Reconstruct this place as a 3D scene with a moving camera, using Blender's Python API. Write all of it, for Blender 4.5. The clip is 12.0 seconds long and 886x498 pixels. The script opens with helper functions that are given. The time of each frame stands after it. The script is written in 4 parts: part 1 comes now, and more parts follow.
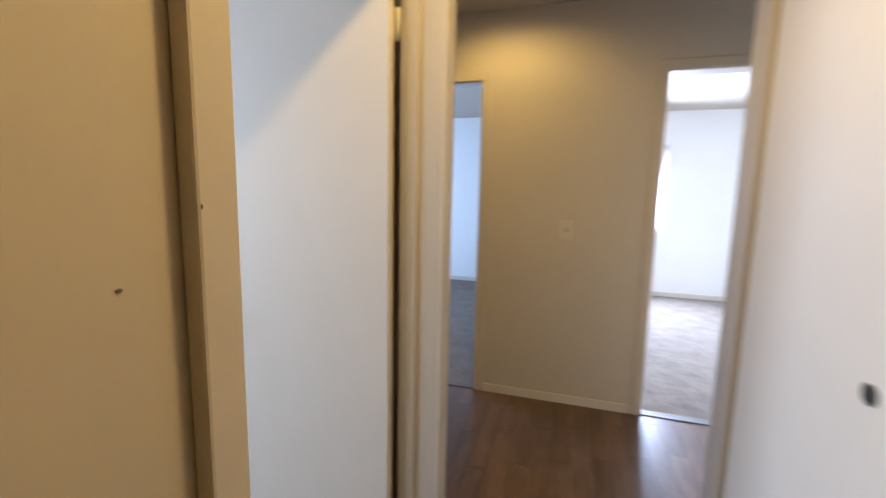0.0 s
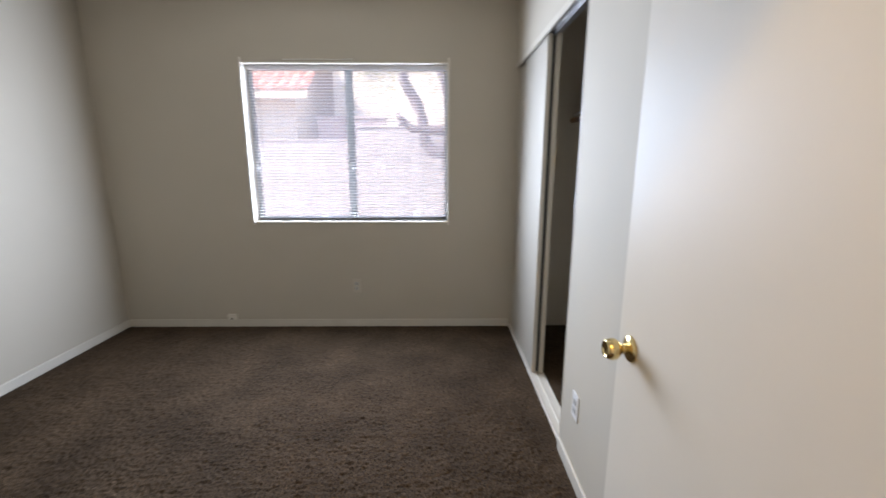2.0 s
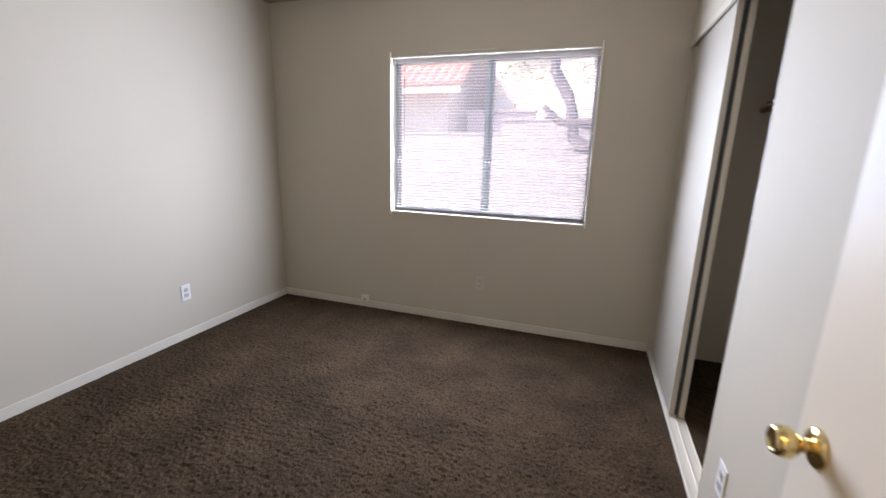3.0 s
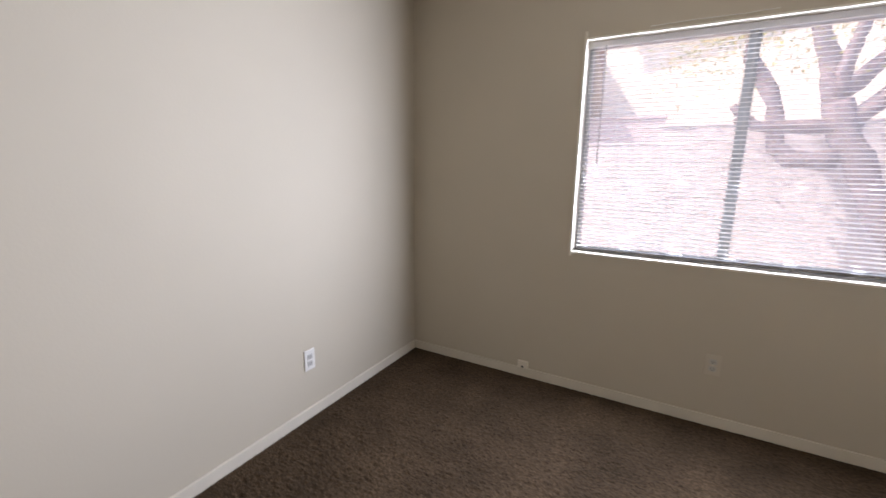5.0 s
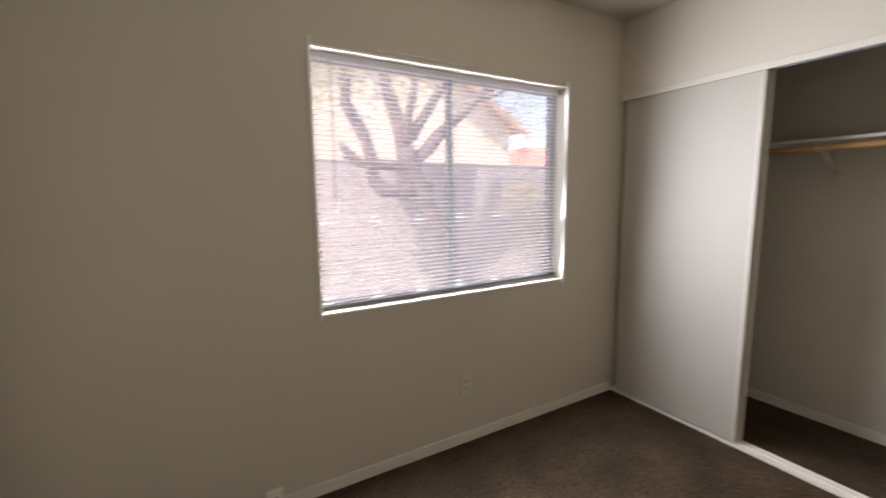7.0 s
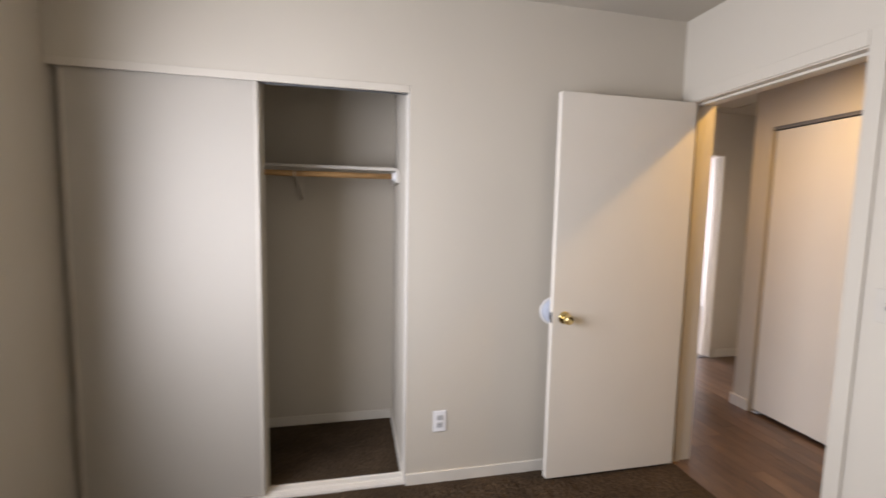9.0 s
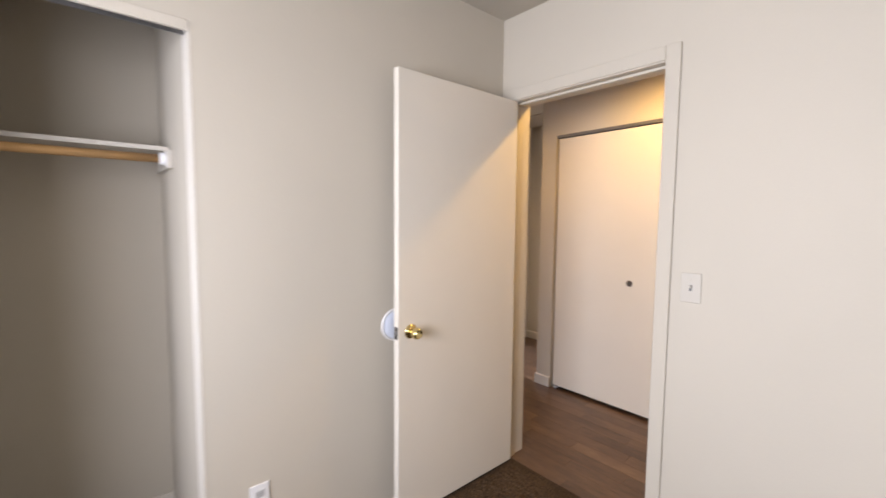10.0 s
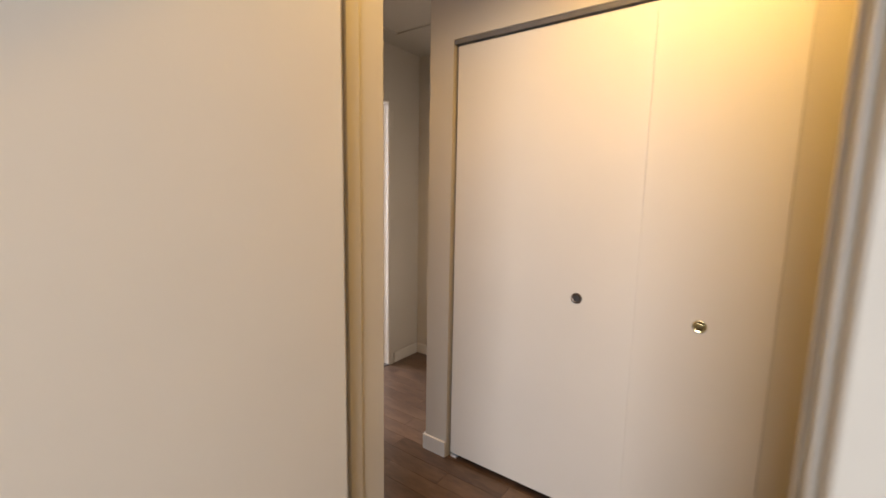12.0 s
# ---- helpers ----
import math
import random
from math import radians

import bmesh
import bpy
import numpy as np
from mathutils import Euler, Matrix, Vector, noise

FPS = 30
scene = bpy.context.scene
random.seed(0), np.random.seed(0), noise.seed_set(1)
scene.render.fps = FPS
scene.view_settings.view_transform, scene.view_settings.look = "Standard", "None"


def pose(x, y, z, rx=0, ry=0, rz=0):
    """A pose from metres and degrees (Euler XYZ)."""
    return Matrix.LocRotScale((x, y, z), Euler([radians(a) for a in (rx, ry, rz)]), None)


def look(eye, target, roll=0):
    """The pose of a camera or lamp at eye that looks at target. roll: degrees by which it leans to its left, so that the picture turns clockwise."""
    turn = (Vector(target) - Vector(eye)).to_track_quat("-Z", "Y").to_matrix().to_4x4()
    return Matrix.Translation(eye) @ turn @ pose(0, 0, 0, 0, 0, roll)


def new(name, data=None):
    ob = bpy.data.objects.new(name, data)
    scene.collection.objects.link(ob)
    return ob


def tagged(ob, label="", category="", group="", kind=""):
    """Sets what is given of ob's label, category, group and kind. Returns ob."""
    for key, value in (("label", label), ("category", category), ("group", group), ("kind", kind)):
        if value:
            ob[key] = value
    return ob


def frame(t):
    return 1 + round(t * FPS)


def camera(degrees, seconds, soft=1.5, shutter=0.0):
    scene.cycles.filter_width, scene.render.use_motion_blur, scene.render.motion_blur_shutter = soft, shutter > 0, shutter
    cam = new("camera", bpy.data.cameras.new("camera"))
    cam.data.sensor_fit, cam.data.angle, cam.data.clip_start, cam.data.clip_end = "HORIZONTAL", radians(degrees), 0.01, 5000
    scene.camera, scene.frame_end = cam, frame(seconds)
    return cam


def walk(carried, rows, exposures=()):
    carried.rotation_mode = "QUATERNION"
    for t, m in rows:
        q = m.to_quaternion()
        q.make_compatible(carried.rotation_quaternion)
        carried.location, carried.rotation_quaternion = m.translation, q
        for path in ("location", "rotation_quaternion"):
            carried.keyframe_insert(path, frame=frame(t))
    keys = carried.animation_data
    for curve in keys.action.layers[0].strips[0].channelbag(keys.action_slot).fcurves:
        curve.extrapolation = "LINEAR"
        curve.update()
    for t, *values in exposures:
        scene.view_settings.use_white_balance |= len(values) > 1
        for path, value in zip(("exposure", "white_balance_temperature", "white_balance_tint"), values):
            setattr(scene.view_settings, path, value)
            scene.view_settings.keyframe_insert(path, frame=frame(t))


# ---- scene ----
cam = camera(94.0, 12.0, shutter=0.5)
PATH = [
    (0, (-1.231, -0.506, 1.322), (0.668, 0.063, 1.06), 1.2),
    (0.5, (-1.021, -0.53, 1.294), (0.544, 0.68, 1.001), 1.4),
    (0.8, (-0.924, -0.488, 1.309), (0.395, 0.976, 0.967), 1.0),
    (1, (-0.871, -0.451, 1.303), (0.253, 1.165, 0.947), 1.1),
    (1.5, (-0.72, -0.321, 1.326), (-0.177, 1.563, 0.931), 0.3),
    (2, (-0.573, -0.198, 1.334), (-0.551, 1.758, 0.917), 0.1),
    (2.5, (-0.465, -0.121, 1.341), (-0.857, 1.793, 0.916), 0.8),
    (3, (-0.498, -0.024, 1.338), (-1.134, 1.818, 0.885), 1.5),
    (3.5, (-0.623, 0.218, 1.317), (-1.364, 2.022, 0.876), 2.9),
    (3.7, (-0.721, 0.3, 1.326), (-1.554, 2.063, 0.883), 3.1),
    (5.3, (-1.699, 0.603, 1.366), (-2.661, 2.309, 0.963), 0.7),
    (5.5, (-1.842, 0.638, 1.344), (-2.621, 2.439, 0.958), 0.7),
    (6, (-2.153, 0.815, 1.341), (-2.401, 2.767, 0.983), -0.0),
    (6.5, (-2.378, 0.95, 1.389), (-1.989, 2.882, 1.051), -0.5),
    (7, (-2.44, 1.173, 1.402), (-1.445, 2.889, 1.141), -0.6),
    (7.5, (-2.407, 1.371, 1.407), (-0.894, 2.661, 1.196), -0.4),
    (7.7, (-2.397, 1.431, 1.423), (-0.754, 2.55, 1.207), -0.2),
    (9.3, (-1.905, 1.833, 1.427), (-0.057, 1.084, 1.263), 1.0),
    (9.5, (-1.813, 1.849, 1.419), (-0.053, 0.912, 1.261), 0.8),
    (10, (-1.582, 1.801, 1.403), (-0.073, 0.497, 1.252), 0.5),
    (10.5, (-1.33, 1.557, 1.397), (-0.047, 0.032, 1.231), 0.3),
    (11, (-1.1, 1.285, 1.378), (0.003, -0.371, 1.182), 0.7),
    (11.5, (-0.914, 0.953, 1.37), (0.131, -0.738, 1.152), 1.0),
    (12, (-0.767, 0.568, 1.361), (0.388, -1.044, 1.099), 1.0),
]
walk(cam, [(t, look(eye, target, roll)) for t, eye, target, roll in PATH],
     exposures=[(0.0, 2.05, 5600, 23), (0.6, 2.27, 5850, 25), (1.0, 2.22, 5900, 24), (1.5, 2.10, 5850, 22), (2.0, 1.96, 6200, 24), (3.6, 2.07, 6400, 30), (5.5, 1.90, 6850, 29),
                (6.5, 1.76, 7050, 30), (7.5, 1.76, 7000, 27), (9.5, 1.86, 7000, 31), (10.0, 2.03, 7000, 31), (10.5, 2.01, 7000, 33), (11.5, 1.82, 7250, 35), (12.0, 1.88, 7000, 28)])

# ---------------------------------------------------------------- world, sun, lamps
world = bpy.data.worlds.new("sky")
scene.world = world
world.use_nodes = True
wn, wl = world.node_tree.nodes, world.node_tree.links
sky = wn.new("ShaderNodeTexSky")
sky.sky_type = "NISHITA"
sky.sun_disc = False
sky.sun_elevation = radians(49.5)
sky.sun_rotation = radians(248.2)
wl.new(sky.outputs[0], wn["Background"].inputs[0])
wn["Background"].inputs[1].default_value = 0.125

sun = new("sun", bpy.data.lights.new("sun", "SUN"))
sun.data.energy = 3.9
sun.data.angle = radians(0.5)
sun.data.color = (1.0, 0.95, 0.86)
sun.matrix_basis = look((-6.5, -2.6, 8.2), (0, 0, 0))


def window_light(name, place, target, sx, sz, watts, colour):
    """Daylight that enters by a window's opening."""
    lamp = new(name, bpy.data.lights.new(name, "AREA"))
    lamp.data.shape = "RECTANGLE"
    lamp.data.size, lamp.data.size_y = sx, sz
    lamp.data.energy = watts
    lamp.data.color = colour
    lamp.matrix_basis = look(place, target)
    return lamp


# skylight between the slats, in small fields across the opening
SKYLIGHT = (0.69, 0.87, 1.0)
for col in range(6):
    for row in range(3):
        wx, wz = -1.253 + (col - 2.5) * 0.243, 1.441 + (row - 1) * 0.362
        daylight = window_light("bedroom_window_light", (wx, 3.044, wz), (wx - 0.10, 2.044, wz + (0.04 if row == 2 else -0.11)), 0.242, 0.361, 1.62, SKYLIGHT)
        daylight.data.spread = radians(168)
daylight = window_light("bedroom_window_sky", (-1.253, 3.110, 1.441), (-1.253, 1.0, 1.441), 1.45, 1.09, 4.2, SKYLIGHT)
daylight.data.spread = radians(150)
window_light("north_east_room_light", (3.2, 3.0, 1.45), (3.0, 1.0, 1.0), 1.5, 1.1, 30.0, (0.50, 0.73, 1.0))
window_light("south_east_room_light", (4.86, -1.05, 1.45), (3.0, -1.9, 0.85), 1.2, 1.05, 78.0, (0.72, 0.86, 1.0)).data.spread = radians(140)


def downlight(name, x, y, z, watts):
    lamp = new(name, bpy.data.lights.new(name, "SPOT"))
    lamp.data.energy = watts
    lamp.data.spot_size = radians(170)
    lamp.data.spot_blend = 0.55
    lamp.data.shadow_soft_size = 0.05
    lamp.data.color = (1.0, 0.67, 0.15)
    lamp.matrix_basis = look((x, y, z), (x, y + 0.0001, 0))
    return lamp


HALL_LIGHTS = ((-0.66, -0.58), (0.95, -0.12))
HALL_H = 2.44
downlight("hall_lamp", *HALL_LIGHTS[0], HALL_H - 0.012, 20.5)
downlight("lobby_lamp", *HALL_LIGHTS[1], HALL_H - 0.012, 8.5)


# ---------------------------------------------------------------- materials
def material(name, colour, rough=0.5, metal=0.0, vary=0.0, scale=6.0, bump=0.0, bump_scale=120.0, coat=0.0,
             fine=0.0, fine_scale=200.0, stretch=(1, 1, 1), per_object=0.0, spec=0.5):
    m = bpy.data.materials.new(name)
    m.use_nodes = True
    n, l = m.node_tree.nodes, m.node_tree.links
    b = n["Principled BSDF"]
    b.inputs["Roughness"].default_value = rough
    b.inputs["Metallic"].default_value = metal
    b.inputs["Coat Weight"].default_value = coat
    b.inputs["Specular IOR Level"].default_value = spec
    rgb = n.new("ShaderNodeRGB")
    rgb.outputs[0].default_value = (*colour, 1)
    out = rgb.outputs[0]
    coords = n.new("ShaderNodeTexCoord")
    mapping = n.new("ShaderNodeMapping")
    mapping.inputs["Scale"].default_value = stretch
    l.new(coords.outputs["Object"], mapping.inputs[0])

    def multiply(factor_socket, low, high):
        nonlocal out
        ramp = n.new("ShaderNodeMapRange")
        ramp.inputs["From Min"].default_value, ramp.inputs["From Max"].default_value = 0.3, 0.7
        ramp.inputs["To Min"].default_value, ramp.inputs["To Max"].default_value = low, high
        l.new(factor_socket, ramp.inputs["Value"])
        mix = n.new("ShaderNodeVectorMath")
        mix.operation = "SCALE"
        l.new(out, mix.inputs[0])
        l.new(ramp.outputs[0], mix.inputs["Scale"])
        out = mix.outputs[0]

    def noise_tex(s, detail=3.0):
        t = n.new("ShaderNodeTexNoise")
        t.inputs["Scale"].default_value = s
        t.inputs["Detail"].default_value = detail
        l.new(mapping.outputs[0], t.inputs["Vector"])
        return t.outputs["Fac"]

    if vary:
        big = noise_tex(scale)
        multiply(big, 1 - vary, 1 + vary)
        rr = n.new("ShaderNodeMapRange")
        rr.inputs["To Min"].default_value, rr.inputs["To Max"].default_value = max(0.02, rough - 0.03), min(1, rough + 0.03)
        l.new(big, rr.inputs["Value"])
        l.new(rr.outputs[0], b.inputs["Roughness"])
    if fine:
        multiply(noise_tex(fine_scale, 2.0), 1 - fine, 1 + fine)
    if per_object:
        info = n.new("ShaderNodeObjectInfo")
        multiply(info.outputs["Random"], 1 - per_object, 1 + per_object)
    l.new(out, b.inputs["Base Color"])
    if bump:
        bp = n.new("ShaderNodeBump")
        bp.inputs["Strength"].default_value = bump
        bp.inputs["Distance"].default_value = 0.002
        l.new(noise_tex(bump_scale, 4.0), bp.inputs["Height"])
        l.new(bp.outputs[0], b.inputs["Normal"])
    return m


WALL = material("wall_paint", (0.475, 0.418, 0.334), 0.75, vary=0.02, scale=1.6, bump=0.16, bump_scale=90, spec=0.2)
# wall_paint made paler, to make up for daylight missing in the further rooms
FAR_WALL = material("brightened_wall_paint", (0.73, 0.71, 0.67), 0.75, vary=0.02, scale=1.6, bump=0.16, bump_scale=90, spec=0.2)
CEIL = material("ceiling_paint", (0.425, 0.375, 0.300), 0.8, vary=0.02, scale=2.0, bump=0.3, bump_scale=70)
TRIM = material("trim_paint", (0.66, 0.60, 0.51), 0.36, vary=0.025, scale=5.0, bump=0.06, bump_scale=40)
CASING = material("casing_paint", (0.51, 0.452, 0.366), 0.5, vary=0.02, scale=4.0, bump=0.1, bump_scale=60, spec=0.3)
SKIRT = material("skirting_paint", (0.57, 0.515, 0.43), 0.42, vary=0.04, scale=7.0, bump=0.06, bump_scale=40, spec=0.35)
DOOR = material("door_paint", (0.605, 0.543, 0.45), 0.50, vary=0.02, scale=2.5, bump=0.07, bump_scale=55, spec=0.12)
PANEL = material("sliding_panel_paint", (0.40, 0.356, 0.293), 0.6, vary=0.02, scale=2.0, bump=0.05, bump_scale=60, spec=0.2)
CARPET = material("brown_carpet", (0.053, 0.034, 0.0195), 0.95, vary=0.28, scale=3.4, fine=0.7, fine_scale=130, bump=1.0,
                  bump_scale=260, spec=0.1)
CARPET_GREY = material("grey_carpet", (0.165, 0.138, 0.112), 0.95, vary=0.16, scale=7, fine=0.25, fine_scale=120, bump=0.6,
                       bump_scale=160, spec=0.1)
BRASS = material("polished_brass", (0.74, 0.58, 0.28), 0.16, metal=1.0, vary=0.08, scale=30)
STEEL = material("dull_steel", (0.42, 0.41, 0.40), 0.38, metal=1.0, vary=0.1, scale=40)
ALUMINIUM = material("window_aluminium", (0.43, 0.445, 0.47), 0.4, metal=0.3, vary=0.06, scale=20)
BRONZE = material("dark_bronze", (0.12, 0.085, 0.06), 0.35, metal=0.8, vary=0.1, scale=40)
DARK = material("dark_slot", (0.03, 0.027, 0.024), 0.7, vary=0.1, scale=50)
PLASTIC = material("white_plastic", (0.69, 0.665, 0.63), 0.3, vary=0.015, scale=30)
IVORY = material("ivory_plastic", (0.45, 0.40, 0.325), 0.5, vary=0.015, scale=30)
RECEPTACLE = material("grey_receptacle", (0.44, 0.42, 0.39), 0.4, vary=0.04, scale=40)
DARK_STEEL = material("tarnished_steel", (0.09, 0.085, 0.08), 0.45, metal=0.7, vary=0.3, scale=60)
SLOT = material("switch_slot", (0.13, 0.12, 0.11), 0.5, vary=0.05)
BUMPER = material("blue_white_plastic", (0.60, 0.63, 0.69), 0.35, vary=0.015, scale=30)
RUBBER = material("grey_vinyl_strip", (0.10, 0.09, 0.085), 0.5, vary=0.15, scale=30)
POLE = material("closet_pole_wood", (0.38, 0.205, 0.075), 0.45, vary=0.2, scale=9, stretch=(3, 0.25, 3), fine=0.1, fine_scale=60)
SHELF = material("shelf_paint", (0.50, 0.45, 0.38), 0.45, vary=0.04, scale=8)
SLAT = material("blind_slat_vinyl", (0.78, 0.76, 0.74), 0.4, vary=0.02, scale=12)
_n, _l = SLAT.node_tree.nodes, SLAT.node_tree.links
_glow, _mix = _n.new("ShaderNodeBsdfTranslucent"), _n.new("ShaderNodeMixShader")
_glow.inputs[0].default_value = (0.85, 0.835, 0.82, 1)
_mix.inputs[0].default_value = 0.58
_l.new(_n["Principled BSDF"].outputs[0], _mix.inputs[1])
_l.new(_glow.outputs[0], _mix.inputs[2])
_l.new(_mix.outputs[0], _n["Material Output"].inputs[0])
RAIL = material("blind_rail", (0.075, 0.066, 0.058), 0.4, vary=0.04, scale=20)
CORD = material("blind_cord", (0.68, 0.66, 0.62), 0.7)
WAND = material("clear_acrylic_wand", (0.22, 0.21, 0.21), 0.15)
BLOCK = material("tan_block_wall", (0.60, 0.55, 0.52), 0.9, vary=0.10, scale=3, fine=0.05, fine_scale=40, bump=0.3, bump_scale=24)
STUCCO = material("cream_stucco", (0.78, 0.70, 0.55), 0.9, vary=0.05, scale=1.5, bump=0.4, bump_scale=40)
PINK_STUCCO = material("pinkish_stucco", (0.50, 0.41, 0.385), 0.9, vary=0.06, scale=1.8, bump=0.4, bump_scale=40)
STUCCO_WHITE = material("white_stucco", (0.62, 0.60, 0.57), 0.9, vary=0.05, scale=1.5, bump=0.4, bump_scale=40)
ROOF = material("terracotta_tile", (0.55, 0.27, 0.19), 0.8, vary=0.25, scale=4, fine=0.15, fine_scale=30)
BARK = material("grey_brown_bark", (0.15, 0.112, 0.108), 0.9, vary=0.35, scale=10, bump=1.0, bump_scale=35, stretch=(1, 1, 0.35))


def leaf_material(name, colour):
    """Thin leaf that lets light through."""
    m = bpy.data.materials.new(name)
    m.use_nodes = True
    n, l = m.node_tree.nodes, m.node_tree.links
    front, through_leaf, mix = n["Principled BSDF"], n.new("ShaderNodeBsdfTranslucent"), n.new("ShaderNodeMixShader")
    tone = n.new("ShaderNodeTexNoise")
    tone.inputs["Scale"].default_value = 5.0
    ramp = n.new("ShaderNodeValToRGB")
    e = ramp.color_ramp.elements
    e[0].position, e[0].color = 0.35, (*[c * 0.6 for c in colour], 1)
    e[1].position, e[1].color = 0.65, (*[c * 1.3 for c in colour], 1)
    l.new(tone.outputs["Fac"], ramp.inputs[0])
    l.new(ramp.outputs[0], front.inputs["Base Color"])
    l.new(ramp.outputs[0], through_leaf.inputs[0])
    front.inputs["Roughness"].default_value = 0.5
    mix.inputs[0].default_value = 0.55
    l.new(front.outputs[0], mix.inputs[1])
    l.new(through_leaf.outputs[0], mix.inputs[2])
    l.new(mix.outputs[0], n["Material Output"].inputs[0])
    return m


LEAF = leaf_material("yellow_green_leaf", (0.34, 0.37, 0.07))
LEAF_YELLOW = leaf_material("yellow_leaf", (0.50, 0.40, 0.09))
BLOSSOM = material("pink_blossom", (0.45, 0.16, 0.14), 0.6, vary=0.2, scale=8)
GRAVEL = material("desert_gravel", (0.34, 0.28, 0.225), 0.95, vary=0.15, scale=2, fine=0.3, fine_scale=35, bump=0.8, bump_scale=50)
HOUSE_GLASS = material("far_window_glass", (0.42, 0.43, 0.46), 0.12, vary=0.05, scale=2)

GLASS = bpy.data.materials.new("clear_glass")
GLASS.use_nodes = True
_g = GLASS.node_tree.nodes["Principled BSDF"]
_g.inputs["Base Color"].default_value = (0.97, 0.985, 0.98, 1)
_g.inputs["Roughness"].default_value = 0.0
_g.inputs["IOR"].default_value = 1.45
_g.inputs["Transmission Weight"].default_value = 1.0

_n, _l = GLASS.node_tree.nodes, GLASS.node_tree.links
# milky layer mixed into the panes, imitating the glare that veils the view
_veil = _n.new("ShaderNodeBsdfTranslucent")
_veil.inputs[0].default_value = (0.78, 0.80, 0.86, 1)
_veil_noise = _n.new("ShaderNodeTexNoise")
_veil_noise.inputs["Scale"].default_value = 3.0
_range = _n.new("ShaderNodeMapRange")
_range.inputs["To Min"].default_value, _range.inputs["To Max"].default_value = 0.22, 0.31
_l.new(_veil_noise.outputs["Fac"], _range.inputs["Value"])
_mix = _n.new("ShaderNodeMixShader")
_l.new(_range.outputs[0], _mix.inputs[0])
_l.new(_g.outputs[0], _mix.inputs[1])
_l.new(_veil.outputs[0], _mix.inputs[2])
_l.new(_mix.outputs[0], _n["Material Output"].inputs[0])

LAMP_GLASS = bpy.data.materials.new("lit_lamp_lens")
LAMP_GLASS.use_nodes = True
_g = LAMP_GLASS.node_tree.nodes["Principled BSDF"]
_g.inputs["Emission Color"].default_value = (1.0, 0.70, 0.36, 1)
_g.inputs["Emission Strength"].default_value = 6.0


def laminate():
    """Brown wood-look plank: long grain, cloudy tone and a different tone from plank to plank."""
    m = bpy.data.materials.new("brown_laminate")
    m.use_nodes = True
    n, l = m.node_tree.nodes, m.node_tree.links
    b = n["Principled BSDF"]
    coords, info = n.new("ShaderNodeTexCoord"), n.new("ShaderNodeObjectInfo")
    shift = n.new("ShaderNodeVectorMath")
    shift.operation = "MULTIPLY_ADD"
    l.new(info.outputs["Random"], shift.inputs[0])
    shift.inputs[1].default_value = (37.0, 19.0, 7.0)
    l.new(coords.outputs["Object"], shift.inputs[2])
    mapping = n.new("ShaderNodeMapping")
    mapping.inputs["Scale"].default_value = (1.5, 6.0, 1.0)
    l.new(shift.outputs[0], mapping.inputs[0])
    grain, cloud = n.new("ShaderNodeTexNoise"), n.new("ShaderNodeTexNoise")
    grain.inputs["Scale"].default_value, grain.inputs["Detail"].default_value = 9.0, 7.0
    grain.inputs["Distortion"].default_value = 0.6
    cloud.inputs["Scale"].default_value, cloud.inputs["Detail"].default_value = 1.6, 2.0
    l.new(mapping.outputs[0], grain.inputs["Vector"])
    l.new(mapping.outputs[0], cloud.inputs["Vector"])
    add = n.new("ShaderNodeMath")
    add.operation = "ADD"
    l.new(grain.outputs["Fac"], add.inputs[0])
    l.new(cloud.outputs["Fac"], add.inputs[1])
    add2 = n.new("ShaderNodeMath")
    add2.operation = "MULTIPLY_ADD"
    l.new(info.outputs["Random"], add2.inputs[0])
    add2.inputs[1].default_value = 0.34
    l.new(add.outputs[0], add2.inputs[2])
    ramp = n.new("ShaderNodeValToRGB")
    e = ramp.color_ramp.elements
    e[0].position, e[0].color = 0.40, (0.060, 0.034, 0.021, 1)
    e[1].position, e[1].color = 0.86, (0.179, 0.107, 0.065, 1)
    mid = e.new(0.62)
    mid.color = (0.114, 0.065, 0.039, 1)
    half = n.new("ShaderNodeMath")
    half.operation = "MULTIPLY"
    half.inputs[1].default_value = 0.5
    l.new(add2.outputs[0], half.inputs[0])
    l.new(half.outputs[0], ramp.inputs[0])
    l.new(ramp.outputs[0], b.inputs["Base Color"])
    rr = n.new("ShaderNodeMapRange")
    rr.inputs["To Min"].default_value, rr.inputs["To Max"].default_value = 0.24, 0.42
    l.new(grain.outputs["Fac"], rr.inputs["Value"])
    l.new(rr.outputs[0], b.inputs["Roughness"])
    bp = n.new("ShaderNodeBump")
    bp.inputs["Strength"].default_value, bp.inputs["Distance"].default_value = 0.12, 0.001
    l.new(grain.outputs["Fac"], bp.inputs["Height"])
    l.new(bp.outputs[0], b.inputs["Normal"])
    return m


LAMINATE = laminate()


# ---------------------------------------------------------------- mesh helpers
def add_box(bm, x0, x1, y0, y1, z0, z1, bevel=0.0, segments=2):
    made = bmesh.ops.create_cube(bm, size=1)["verts"]
    for v in made:
        v.co = ((x0 + x1) / 2 + v.co.x * (x1 - x0), (y0 + y1) / 2 + v.co.y * (y1 - y0), (z0 + z1) / 2 + v.co.z * (z1 - z0))
    if bevel:
        edges = list({e for v in made for e in v.link_edges})
        bmesh.ops.bevel(bm, geom=edges, offset=bevel, segments=segments, profile=0.5, affect="EDGES")
    return bm


def boxes(*rows, bevel=0.0):
    bm = bmesh.new()
    for r in rows:
        add_box(bm, *r, bevel=bevel)
    return bm


